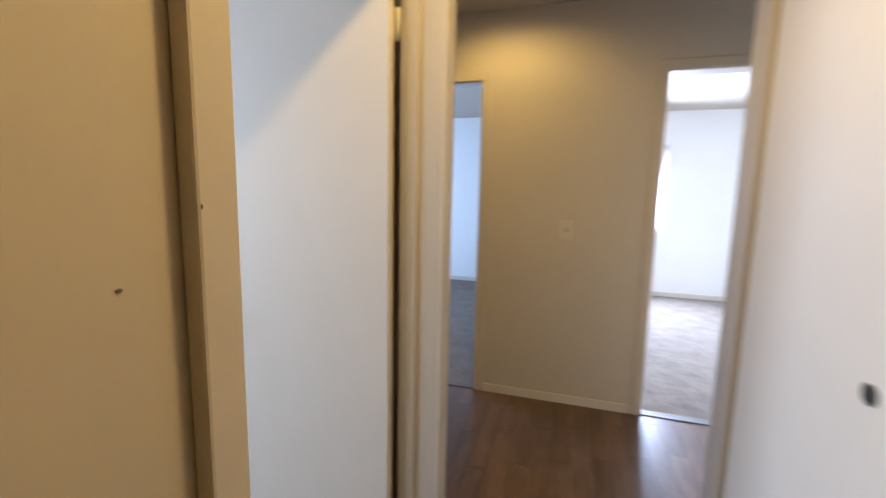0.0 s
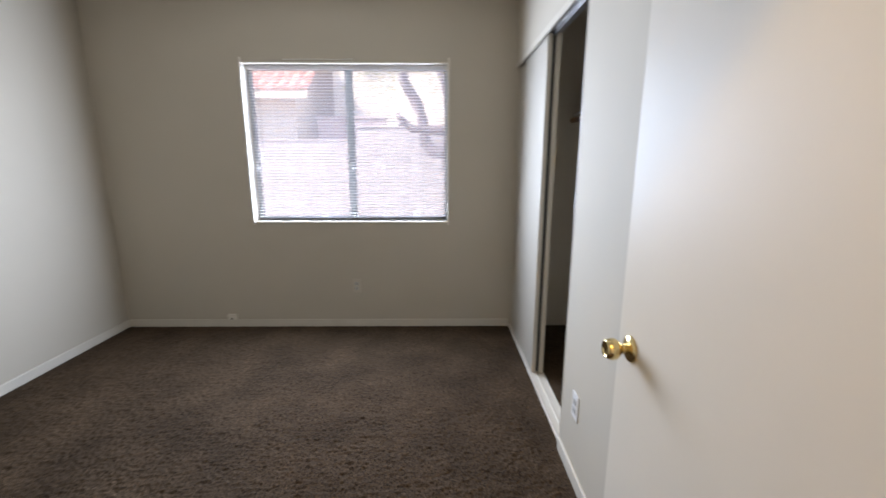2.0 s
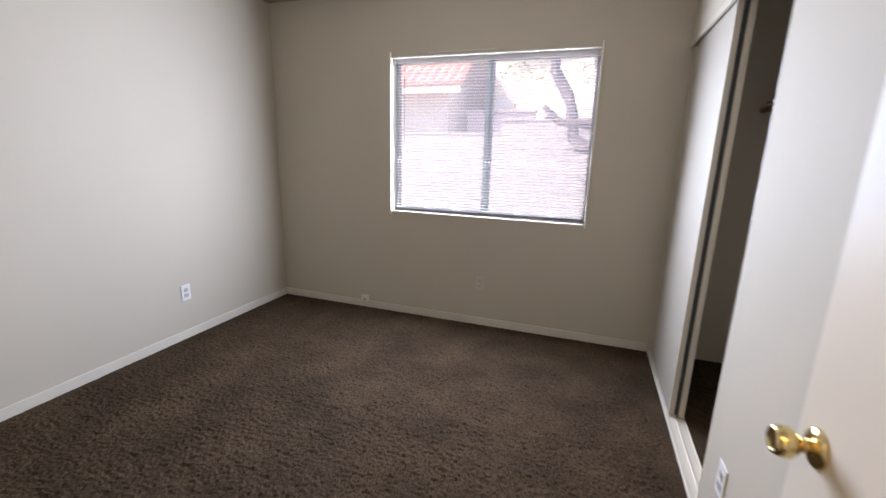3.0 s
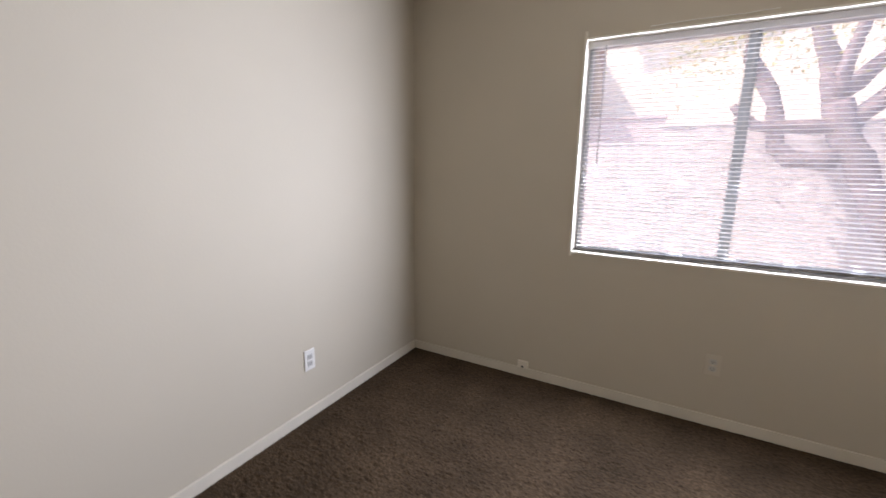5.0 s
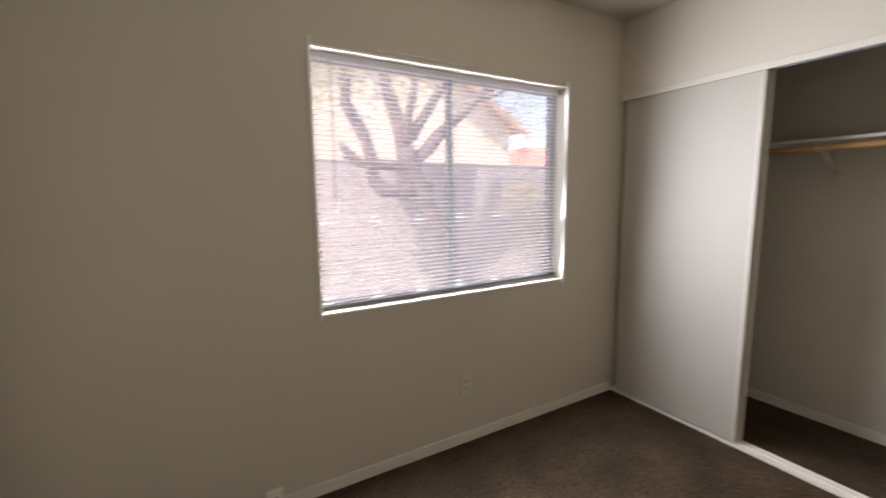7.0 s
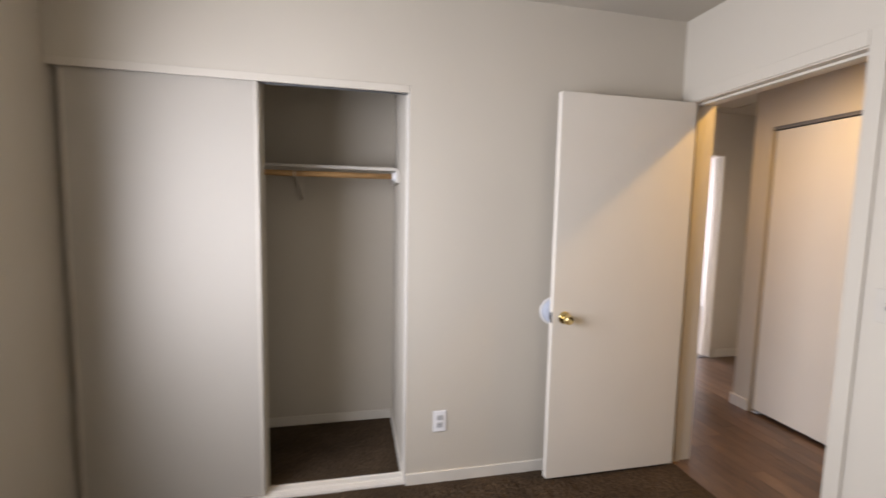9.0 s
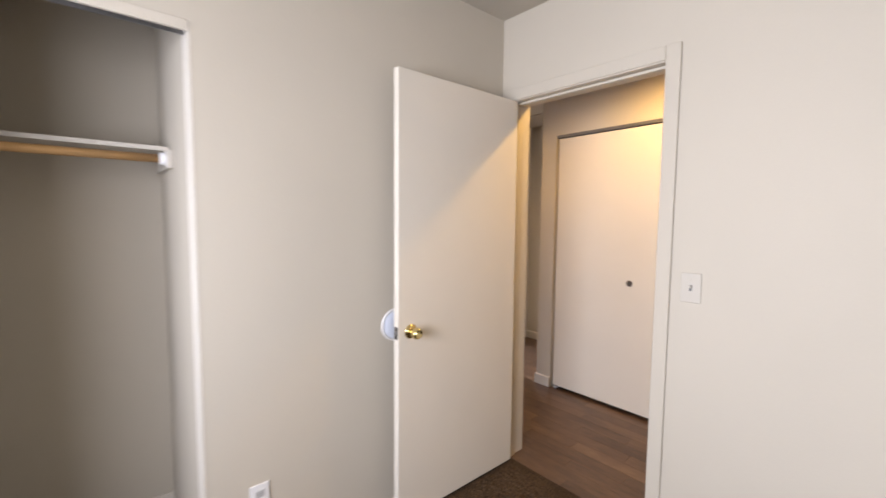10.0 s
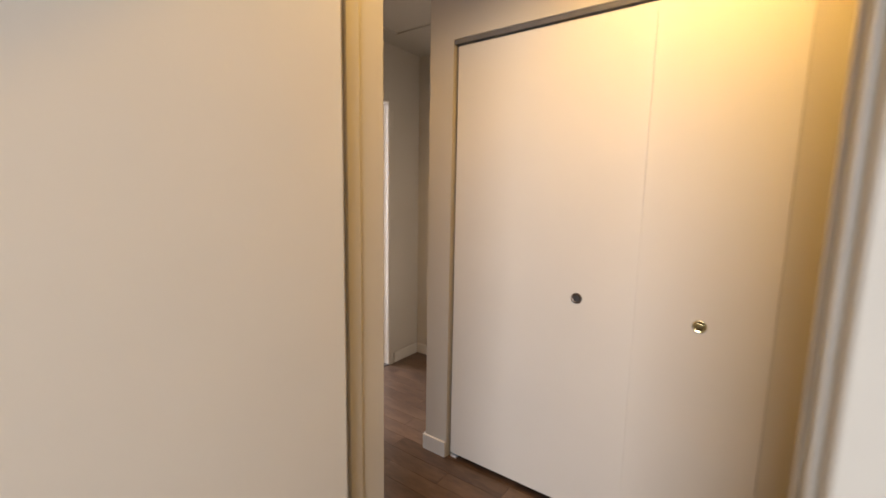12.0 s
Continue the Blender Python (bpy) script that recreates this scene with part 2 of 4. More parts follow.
def lathe(profile, steps=32):
    """Turns a profile of (radius, height) round the z axis."""
    bm = bmesh.new()
    rings = []
    for r, h in profile:
        rings.append([bm.verts.new((r * math.cos(2 * math.pi * k / steps), r * math.sin(2 * math.pi * k / steps), h)) for k in range(steps)])
    for a, b in zip(rings, rings[1:]):
        for k in range(steps):
            bm.faces.new((a[k], a[(k + 1) % steps], b[(k + 1) % steps], b[k]))
    bm.faces.new(list(reversed(rings[0])))
    bm.faces.new(rings[-1])
    return bm


def tube(bm, points, radii, steps=10, wobble=0.0):
    """A tapered limb along the points."""
    pts = [Vector(p) for p in points]
    rings = []
    for i, p in enumerate(pts):
        way = (pts[min(i + 1, len(pts) - 1)] - pts[max(i - 1, 0)]).normalized()
        side = way.cross(Vector((0, 1, 0.2))).normalized()
        up = way.cross(side)
        ring = []
        for k in range(steps):
            a = 2 * math.pi * k / steps
            r = radii[i] * (1 + wobble * noise.noise(p * 9 + Vector((math.cos(a), math.sin(a), 0)) * 1.3))
            ring.append(bm.verts.new(p + side * (r * math.cos(a)) + up * (r * math.sin(a))))
        rings.append(ring)
    for a, b in zip(rings, rings[1:]):
        for k in range(steps):
            bm.faces.new((a[k], a[(k + 1) % steps], b[(k + 1) % steps], b[k]))
    bm.faces.new(list(reversed(rings[0])))
    bm.faces.new(rings[-1])
    return bm


def mesh_of(name, bm, mat, smooth=False):
    bmesh.ops.recalc_face_normals(bm, faces=bm.faces)
    me = bpy.data.meshes.new(name)
    bm.to_mesh(me)
    bm.free()
    me.materials.append(mat)
    if smooth:
        me.polygons.foreach_set("use_smooth", [True] * len(me.polygons))
    return me


def part(name, bm, mat, parent=None, label="", smooth=False, m=None):
    ob = new(name, mesh_of(name, bm, mat, smooth))
    ob.parent = parent
    if m is not None:
        ob.matrix_basis = m
    if label:
        ob["label"] = label
    return ob


def structure(name, bm, mat, label=""):
    return tagged(part(name, bm, mat), label, kind="structure")


def thing(name, label, category, m=None, group="", kind=""):
    ob = new(name)
    ob.empty_display_size = 0.1
    if m is not None:
        ob.matrix_basis = m
    return tagged(ob, label, category, group, kind)


# ---------------------------------------------------------------- plan
X_W, Y_N, H = -3.110, 3.020, 2.49           # bedroom: west wall, north wall, ceiling
WX0, WX1, WZ0, WZ1 = -2.015, -0.491, 0.857, 2.034   # bedroom window
DX0, DX1, DH = -0.866, -0.070, 2.037        # bedroom doorway
JAMB = 1.522                                # south end of the wardrobe opening
CX = 0.735                                  # wardrobe back
HY = -1.080                                 # hall wall with the sliding doors
END = 1.42                                  # end wall of the lobby
T = 0.11                                    # wall thickness
TS = 0.135                                  # wall between bedroom and hall


def wall_x(name, x0, x1, y0, y1, top, holes=(), mat=None, label="painted off-white plaster wall"):
    """A wall along y between x0 and x1; holes: (y0, y1, z0, z1), in order of y."""
    rows, at = [], y0
    for a, b, c, d in holes:
        rows.append((x0, x1, at, a, 0, top))
        if c > 0:
            rows.append((x0, x1, a, b, 0, c))
        rows.append((x0, x1, a, b, d, top))
        at = b
    rows.append((x0, x1, at, y1, 0, top))
    return structure(name, boxes(*[r for r in rows if r[3] - r[2] > 1e-4]), mat or WALL, label)


def wall_y(name, y0, y1, x0, x1, top, holes=(), mat=None, label="painted off-white plaster wall"):
    rows, at = [], x0
    for a, b, c, d in holes:
        rows.append((at, a, y0, y1, 0, top))
        if c > 0:
            rows.append((a, b, y0, y1, 0, c))
        rows.append((a, b, y0, y1, d, top))
        at = b
    rows.append((at, x1, y0, y1, 0, top))
    return structure(name, boxes(*[r for r in rows if r[1] - r[0] > 1e-4]), mat or WALL, label)


# bedroom and wardrobe
wall_x("wall_west", X_W - T, X_W, -TS, Y_N, H)
wall_y("wall_north", Y_N, Y_N + 0.16, X_W - T, 5.0, H, [(WX0, WX1, WZ0, WZ1), (2.4, 4.0, 0.86, 2.06)])
wall_x("wall_east", 0.0, 0.1, -TS, Y_N, H, [(JAMB, Y_N - 0.001, 0, 2.030)])
wall_y("wall_south", -TS, 0.0, X_W, 0.0, H, [(DX0 - 0.018, DX1 + 0.060, 0, DH + 0.018)])
structure("hinge_stud", boxes((DX1 + 0.0185, DX1 + 0.0598, -TS, -0.022, 0, DH + 0.0178)), WALL, "painted plaster return at the hinge side")
wall_x("wall_wardrobe_back", CX, CX + 0.1, JAMB - 0.09, Y_N, H)
wall_y("wall_wardrobe_side", JAMB - 0.09, JAMB + 0.006, 0.1, CX, H)
# hall, lobby and corridor
HX0, HX1 = -0.890, 0.372
wall_y("wall_hall_south", HY - 0.1, HY, -2.4, 0.507, H, [(HX0, HX1, 0, 2.065)])
wall_x("wall_hall_west", -2.5, -2.4, HY - 0.1, -TS, H)
wall_y("wall_hall_closet_back", HY - 0.72, HY - 0.62, -1.1, 0.42, H)
wall_x("wall_hall_closet_side", -1.1, -1.0, HY - 0.62, HY - 0.1, H)
wall_x("wall_corridor_west", 0.40, 0.507, -2.22, HY - 0.1, H)
wall_y("wall_corridor_south", -2.22, -2.12, 0.507, END, H)
LD0, LD1, RD0, RD1 = 0.042, 0.84, -1.765, -0.992
wall_x("wall_lobby_end", END, END + T, -2.22, Y_N, H, [(RD0, RD1, 0, 2.035), (LD0, LD1, 0, 2.035)])
wall_y("wall_lobby_north", JAMB - 0.09, JAMB, CX + 0.1, END, H)
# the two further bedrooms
wall_y("wall_between_rooms", -0.47, -0.36, END + T, 4.95, H, mat=FAR_WALL, label="plaster wall in paint made paler in place of daylight")
wall_x("wall_far_east", 4.95, 5.07, -3.7, Y_N, H, [(-1.72, -0.62, 0.90, 2.02)], mat=FAR_WALL, label="plaster wall in paint made paler in place of daylight")
wall_y("wall_far_south", -3.8, -3.7, END, 5.07, H, mat=FAR_WALL, label="plaster wall in paint made paler in place of daylight")
wall_x("wall_far_west", END, END + T, -3.7, -2.22, H, mat=FAR_WALL, label="plaster wall in paint made paler in place of daylight")

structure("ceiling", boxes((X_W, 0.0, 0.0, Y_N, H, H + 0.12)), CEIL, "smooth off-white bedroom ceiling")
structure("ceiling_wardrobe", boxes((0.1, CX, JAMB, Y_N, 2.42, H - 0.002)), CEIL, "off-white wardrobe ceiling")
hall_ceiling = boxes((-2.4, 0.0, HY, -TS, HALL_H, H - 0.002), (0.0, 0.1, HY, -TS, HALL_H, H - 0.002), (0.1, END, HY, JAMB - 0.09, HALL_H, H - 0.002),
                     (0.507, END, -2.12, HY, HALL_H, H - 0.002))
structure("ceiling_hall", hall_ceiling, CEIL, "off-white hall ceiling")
hatch = tagged(new("attic_hatch"), "painted attic hatch panel in the corridor ceiling", kind="structure")
hx0, hx1, hy0, hy1 = 0.68, 1.249, -1.661, -1.10
part("panel", boxes((hx0 + 0.02, hx1 - 0.02, hy0 + 0.02, hy1 - 0.02, HALL_H - 0.004, HALL_H - 0.0005), bevel=0.001), CEIL, hatch)
for row in ((hx0, hx1, hy0, hy0 + 0.016), (hx0, hx1, hy1 - 0.016, hy1), (hx0, hx0 + 0.016, hy0 + 0.0165, hy1 - 0.0165), (hx1 - 0.016, hx1, hy0 + 0.0165, hy1 - 0.0165)):
    part("trim", boxes((*row, HALL_H - 0.011, HALL_H - 0.0005), bevel=0.003), CEIL, hatch)
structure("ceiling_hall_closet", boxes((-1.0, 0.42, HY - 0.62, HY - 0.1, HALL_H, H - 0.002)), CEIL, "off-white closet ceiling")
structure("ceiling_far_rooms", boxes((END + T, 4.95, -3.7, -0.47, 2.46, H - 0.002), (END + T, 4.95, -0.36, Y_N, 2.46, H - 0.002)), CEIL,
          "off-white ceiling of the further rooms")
# unseen slab, added so that no sun or sky leaks in from above
structure("roof", boxes((X_W - 0.7, 5.6, -4.4, Y_N + 0.55, H + 0.13, H + 0.33)), STUCCO, "unseen slab added over the rooms to keep skylight out")

# ---------------------------------------------------------------- floors
structure("floor", boxes((X_W - 0.1, 5.05, -3.8, Y_N + 0.1, -0.14, -0.035)), material("slab_concrete", (0.3, 0.29, 0.27), 0.9, vary=0.1), "concrete floor slab")


def carpet(name, x0, x1, y0, y1, cell, height, mat, label, seed):
    """Cut-pile carpet: a fine relief of tufts with broad brushed waves."""
    rng = np.random.default_rng(seed)
    nx, ny = int((x1 - x0) / cell) + 1, int((y1 - y0) / cell) + 1
    h = rng.random((ny, nx))
    tuft = (h + np.roll(h, 1, 0) + np.roll(h, 1, 1) + np.roll(h, (1, 1), (0, 1))) / 4
    wide = rng.random((ny, nx))
    for k in (1, 2, 4):
        wide = (wide + np.roll(wide, k, 0) + np.roll(wide, k, 1) + np.roll(wide, -k, 1)) / 4
    z = (tuft - 0.5) * height + (wide - 0.5) * height * 2.2
    xs, ys = np.linspace(x0, x1, nx), np.linspace(y0, y1, ny)
    gx, gy = np.meshgrid(xs, ys)
    rim = np.minimum(np.minimum(gx - x0, x1 - gx), np.minimum(gy - y0, y1 - gy))
    z = z * np.clip(rim / 0.10, 0.25, 1.0)      # tucked flat along the walls
    gx = gx + (rng.random((ny, nx)) - 0.5) * cell * 0.6
    gy = gy + (rng.random((ny, nx)) - 0.5) * cell * 0.6
    co = np.stack([gx, gy, z], -1).reshape(-1, 3).astype(np.float32)
    a = (np.arange(ny - 1)[:, None] * nx + np.arange(nx - 1)[None, :]).ravel()
    quads = np.stack([a, a + 1, a + nx + 1, a + nx], -1).astype(np.int32)
    me = bpy.data.meshes.new(name)
    me.vertices.add(len(co))
    me.vertices.foreach_set("co", co.ravel())
    me.loops.add(quads.size)
    me.loops.foreach_set("vertex_index", quads.ravel())
    me.polygons.add(len(quads))
    me.polygons.foreach_set("loop_start", np.arange(0, quads.size, 4, dtype=np.int32))
    me.update(calc_edges=True)
    me.polygons.foreach_set("use_smooth", np.ones(len(quads), dtype=bool))
    me.materials.append(mat)
    return tagged(new(name, me), label, kind="structure")


carpet("floor_carpet_bedroom", X_W, 0.004, -0.03, Y_N, 0.006, 0.017, CARPET, "dark brown cut-pile carpet", 3)
carpet("floor_carpet_wardrobe", 0.1, CX, JAMB + 0.006, Y_N, 0.006, 0.012, CARPET, "dark brown cut-pile carpet in the wardrobe", 4)
carpet("floor_carpet_north_room", END + 0.06, 4.95, -0.36, Y_N, 0.016, 0.008, CARPET_GREY, "grey-brown cut-pile carpet", 5)
carpet("floor_carpet_south_room", END + 0.06, 4.95, -3.7, -0.47, 0.016, 0.008, CARPET_GREY, "grey-brown cut-pile carpet", 6)
for n_, (y0_, y1_) in enumerate(((RD0, RD1), (LD0, LD1))):
    structure("threshold_%d" % (n_ + 1), boxes((END - 0.005, END + 0.03, y0_, y1_, -0.03, 0.006), (END + 0.034, END + 0.06, y0_, y1_, -0.03, 0.004), bevel=0.002),
              RUBBER, "dark vinyl carpet threshold strip")

# ---------------------------------------------------------------- skirting boards
SK, SKH = 0.011, 0.060


def skirting(name, rows, label="white painted wooden skirting board"):
    return structure(name, boxes(*rows, bevel=0.003), SKIRT, label)


skirting("baseboard_north", [(X_W + SK, -0.0, Y_N - SK, Y_N, -0.01, SKH)])
skirting("baseboard_west", [(X_W, X_W + SK, 0.0, Y_N, -0.01, SKH)])
skirting("baseboard_south", [(X_W + SK, DX0 - 0.062, 0.0, SK, -0.01, SKH)])
skirting("baseboard_east", [(-SK, 0.0, 0.016, JAMB, -0.01, SKH)])
skirting("baseboard_wardrobe", [(CX - SK, CX, JAMB + 0.006, Y_N, -0.01, SKH)])
skirting("baseboard_wardrobe_side", [(0.1, CX - SK, JAMB + 0.006, JAMB + 0.006 + SK, -0.01, SKH)])
HB = 0.082
skirting("baseboard_hall_south_west", [(-2.4, HX0 - 0.001, HY, HY + 0.012, -0.03, HB)])
skirting("baseboard_hall_south_east", [(HX1 + 0.001, 0.519, HY, HY + 0.012, -0.03, HB)])
skirting("baseboard_corridor_west", [(0.507, 0.519, -2.12, HY, -0.03, HB)])
skirting("baseboard_corridor_south", [(0.519, END - 0.012, -2.12, -2.108, -0.03, HB)])
skirting("baseboard_hall_north", [(-2.4, DX0 - 0.07, -TS - 0.012, -TS, -0.03, HB)])
skirting("baseboard_lobby_west", [(0.1, 0.112, -TS, JAMB - 0.09, -0.03, HB)])
skirting("baseboard_lobby_end", [(END - 0.012, END, RD1 + 0.06, LD0 - 0.06, -0.03, 0.055)])
skirting("baseboard_lobby_end_south", [(END - 0.012, END, -2.108, RD0 - 0.06, -0.03, HB)])
skirting("baseboard_lobby_end_north", [(END - 0.012, END, LD1 + 0.06, JAMB - 0.09, -0.03, HB)])
skirting("baseboard_far_north_room", [(4.938, 4.95, -0.36, Y_N, -0.01, 0.06)])
skirting("baseboard_far_south_room", [(4.938, 4.95, -3.7, -0.47, -0.01, 0.06)])


# ---------------------------------------------------------------- door frames
def door_frame_y(name, x0, x1, y0, y1, top, cw=0.058, proud=0.013, stop=None, sides=(1, 1), label="white painted wooden door frame"):
    """Jambs, head and flat casings for an opening x0..x1 in a wall y0..y1."""
    f = tagged(new(name), label, kind="structure")
    e = 0.004
    part("jamb", boxes((x0 - 0.018, x0, y0 - e, y1 + e, -0.03, top), bevel=0.002), CASING, f)
    part("jamb", boxes((x1, x1 + 0.018, y0 - e, y1 - 0.020, -0.03, top), bevel=0.002), CASING, f)
    part("head", boxes((x0 - 0.018, x1 + 0.018, y0 - e, y1 + e, top, top + 0.018), bevel=0.002), CASING, f)
    if stop:
        s0, s1 = stop
        part("stop", boxes((x0, x0 + 0.008, s0, s1, -0.02, top - 0.011), bevel=0.002), CASING, f)
        part("stop", boxes((x1 - 0.009, x1, s0, s1, -0.02, top - 0.011), bevel=0.002), CASING, f)
        part("stop", boxes((x0, x1, s0, s1, top - 0.011, top), bevel=0.002), CASING, f)
    for ok, a, b in ((sides[0], y0 - 0.025, y0 - 0.0005), (sides[1], y1 + 0.0005, y1 + proud)):
        if ok:
            coat = WALL if a > y0 else CASING
            lap = 0.007 if a < y0 else -0.001       # the hall casing laps over the jamb
            part("casing", boxes((x0 + lap - cw + 0.004 * (a < y0), x0 + lap, a, b, -0.02, top + 0.005 + cw), bevel=0.004), coat, f)
            if a < y0:
                part("casing", boxes((x1 + 0.001, x1 + 0.001 + cw, a, b, -0.02, top + 0.005 + cw), bevel=0.004), coat, f)
            part("casing", boxes((x0 + lap + 0.0005, x1 + (0.0005 if a < y0 else 0.059), a, b, top + 0.005, top + 0.005 + cw), bevel=0.004), coat, f)
    return f


def door_frame_x(name, y0, y1, x0, x1, top, cw=0.055, proud=0.013, label="white painted wooden door frame"):
    f = tagged(new(name), label, kind="structure")
    e = 0.004
    j = 0.012
    part("jamb", boxes((x0 - e, x1 + e, y0, y0 + j, -0.03, top - j), bevel=0.002), TRIM, f)
    part("jamb", boxes((x0 - e, x1 + e, y1 - j, y1, -0.03, top - j), bevel=0.002), TRIM, f)
    part("head", boxes((x0 - e, x1 + e, y0, y1, top - j, top), bevel=0.002), TRIM, f)
    part("stop", boxes((x0 + 0.05, x0 + 0.062, y0 + j, y0 + j + 0.01, -0.02, top - j - 0.01), bevel=0.002), TRIM, f)
    part("stop", boxes((x0 + 0.05, x0 + 0.062, y1 - j - 0.01, y1 - j, -0.02, top - j - 0.01), bevel=0.002), TRIM, f)
    for a, b, coat in ((x0 - proud, x0 - 0.0005, WALL), (x1 + 0.0005, x1 + proud, TRIM)):
        part("casing", boxes((a, b, y0 + 0.006 - cw, y0 + 0.006, -0.02, top - 0.006 + cw), bevel=0.004), coat, f)
        part("casing", boxes((a, b, y1 - 0.006, y1 - 0.006 + cw, -0.02, top - 0.006 + cw), bevel=0.004), coat, f)
        part("casing", boxes((a, b, y0 + 0.0065, y1 - 0.0065, top - 0.006, top - 0.006 + cw), bevel=0.004), coat, f)
    return f


door_frame_y("door_frame_bedroom", DX0, DX1, -TS, 0.0, DH, stop=(-0.075, -0.038))
door_frame_x("door_frame_south_room", RD0, RD1, END, END + T, 2.035)
door_frame_x("door_frame_north_room", LD0, LD1, END, END + T, 2.035)
strike = tagged(part("strike_plate", boxes((DX0 - 0.001, DX0 + 0.0015, -0.034, -0.006, 0.86, 0.92), bevel=0.0006), BRASS),
                "small brass strike plate in the door jamb", "strike plate")


# ---------------------------------------------------------------- bedroom door, open
def knob_parts(parent, y, z, x, way):
    """Tulip knob on a round rose; way is the sense in which it stands out along x."""
    m = Matrix.Translation((x, y, z)) @ Matrix.Rotation(math.pi / 2 * way, 4, "Y")
    rose = part("rose", lathe([(0.033, 0.0), (0.033, 0.003), (0.029, 0.007), (0.020, 0.010), (0.014, 0.012)]), BRASS, parent, "polished brass rose", True, m)
    part("knob", lathe([(0.0125, 0.012), (0.0115, 0.020), (0.0125, 0.026), (0.020, 0.031), (0.0255, 0.038), (0.0265, 0.047), (0.0235, 0.057),
                        (0.0205, 0.062), (0.0190, 0.063), (0.0175, 0.0605), (0.006, 0.0595)]), BRASS, parent, "polished brass tulip knob", True, m)
    return rose


HINGE = Matrix.Translation((DX1 - 0.005, -0.004, 0.0)) @ Matrix.Rotation(radians(0.1), 4, "Z")
door = thing("door_1", "white flush bedroom door standing open against the wall", "door", HINGE, kind="structure")
DW = 0.788
part("slab", boxes((-0.035, 0.0, 0.004, DW, 0.016, DH - 0.004), bevel=0.0018), DOOR, door)
knob_parts(door, DW - 0.066, 0.893, -0.035, -1)
part("latch_plate", boxes((-0.030, -0.006, DW - 0.0005, DW + 0.0012, 0.864, 0.920), bevel=0.0004), DARK_STEEL, door, "tarnished steel latch plate")
part("latch_bolt", boxes((-0.024, -0.012, DW, DW + 0.010, 0.884, 0.900), bevel=0.002), STEEL, door, "steel latch bolt")
for hz in (0.25, 1.80):
    hinge = part("hinge", boxes((-0.033, -0.001, 0.0022, 0.0042, hz - 0.045, hz + 0.045), bevel=0.0005), TRIM, door, "painted-over butt hinge")
    knuckle = part("knuckle", lathe([(0.0062, -0.045), (0.0062, 0.045)], 14), TRIM, hinge, "", True)
    knuckle.matrix_basis = Matrix.Translation((0.004, -0.006, hz))

bumper = tagged(part("wall_bumper", lathe([(0.076, 0.0), (0.076, 0.005), (0.073, 0.008), (0.069, 0.008), (0.0665, 0.0045)], 48), PLASTIC, None, "", True,
                     Matrix.Translation((0.0, DW - 0.062, 0.905)) @ Matrix.Rotation(-math.pi / 2, 4, "Y")),
                "round white plastic wall protector behind the door knob", "wall protector")
part("disc", lathe([(0.066, 0.004), (0.064, 0.0056), (0.03, 0.0064), (0.008, 0.0066)], 40), BUMPER, bumper, "bluish-white centre disc", True)

# ---------------------------------------------------------------- window and blind
win = tagged(new("window_1"), "white-trimmed aluminium sliding window with two panes", kind="structure")
wy0, wy1 = Y_N + 0.095, Y_N + 0.150
part("jamb_liner", boxes((WX0, WX0 + 0.013, Y_N - 0.011, wy0, WZ0 - 0.014, WZ1 + 0.030), bevel=0.002), TRIM, win)
part("jamb_liner", boxes((WX1 - 0.013, WX1, Y_N - 0.011, wy0, WZ0 - 0.014, WZ1 + 0.030), bevel=0.002), TRIM, win)
part("head_liner", boxes((WX0 + 0.0135, WX1 - 0.0135, Y_N - 0.003, wy0, WZ1 - 0.010, WZ1), bevel=0.002), TRIM, win)
part("window_sill", boxes((WX0 + 0.0135, WX1 - 0.0135, Y_N - 0.005, wy0, WZ0, WZ0 + 0.012), bevel=0.002), TRIM, win)
fx0, fx1, fz0, fz1 = WX0, WX1, WZ0, WZ1
part("frame_side", boxes((fx0, fx0 + 0.034, wy0, wy1, fz0, fz1), bevel=0.002), ALUMINIUM, win)
part("frame_side", boxes((fx1 - 0.034, fx1, wy0, wy1, fz0, fz1), bevel=0.002), ALUMINIUM, win)
part("frame_head", boxes((fx0 + 0.034, fx1 - 0.034, wy0, wy1, fz1 - 0.034, fz1), bevel=0.002), ALUMINIUM, win)
part("frame_foot", boxes((fx0 + 0.034, fx1 - 0.034, wy0, wy1, fz0, fz0 + 0.034), bevel=0.002), ALUMINIUM, win)
xm = (fx0 + fx1) / 2
part("meeting_stile", boxes((xm - 0.026, xm + 0.006, wy0 + 0.002, wy0 + 0.026, fz0 + 0.034, fz1 - 0.034), bevel=0.002), ALUMINIUM, win)
part("meeting_stile", boxes((xm - 0.006, xm + 0.026, wy0 + 0.029, wy0 + 0.052, fz0 + 0.034, fz1 - 0.034), bevel=0.002), ALUMINIUM, win)
part("sash_latch", boxes((xm - 0.018, xm - 0.004, wy0 - 0.010, wy0 + 0.002, 1.33, 1.39), bevel=0.002), ALUMINIUM, win)
for a, b, yy in ((fx0 + 0.034, xm - 0.026, wy0 + 0.012), (xm + 0.026, fx1 - 0.034, wy0 + 0.040)):
    pane = part("pane", boxes((a, b, yy, yy + 0.003, fz0 + 0.034, fz1 - 0.034)), GLASS, win)
    pane.visible_shadow = False

blind = thing("mini_blind", "white mini blind with open slats hanging in the window", "blind")
by = Y_N + 0.062
bx0, bx1 = WX0 + 0.020, WX1 - 0.020
rail_bm = boxes((bx0, bx1, by - 0.013, by + 0.013, WZ1 - 0.040, WZ1 - 0.012), bevel=0.002)
part("headrail", rail_bm, SLAT, blind)
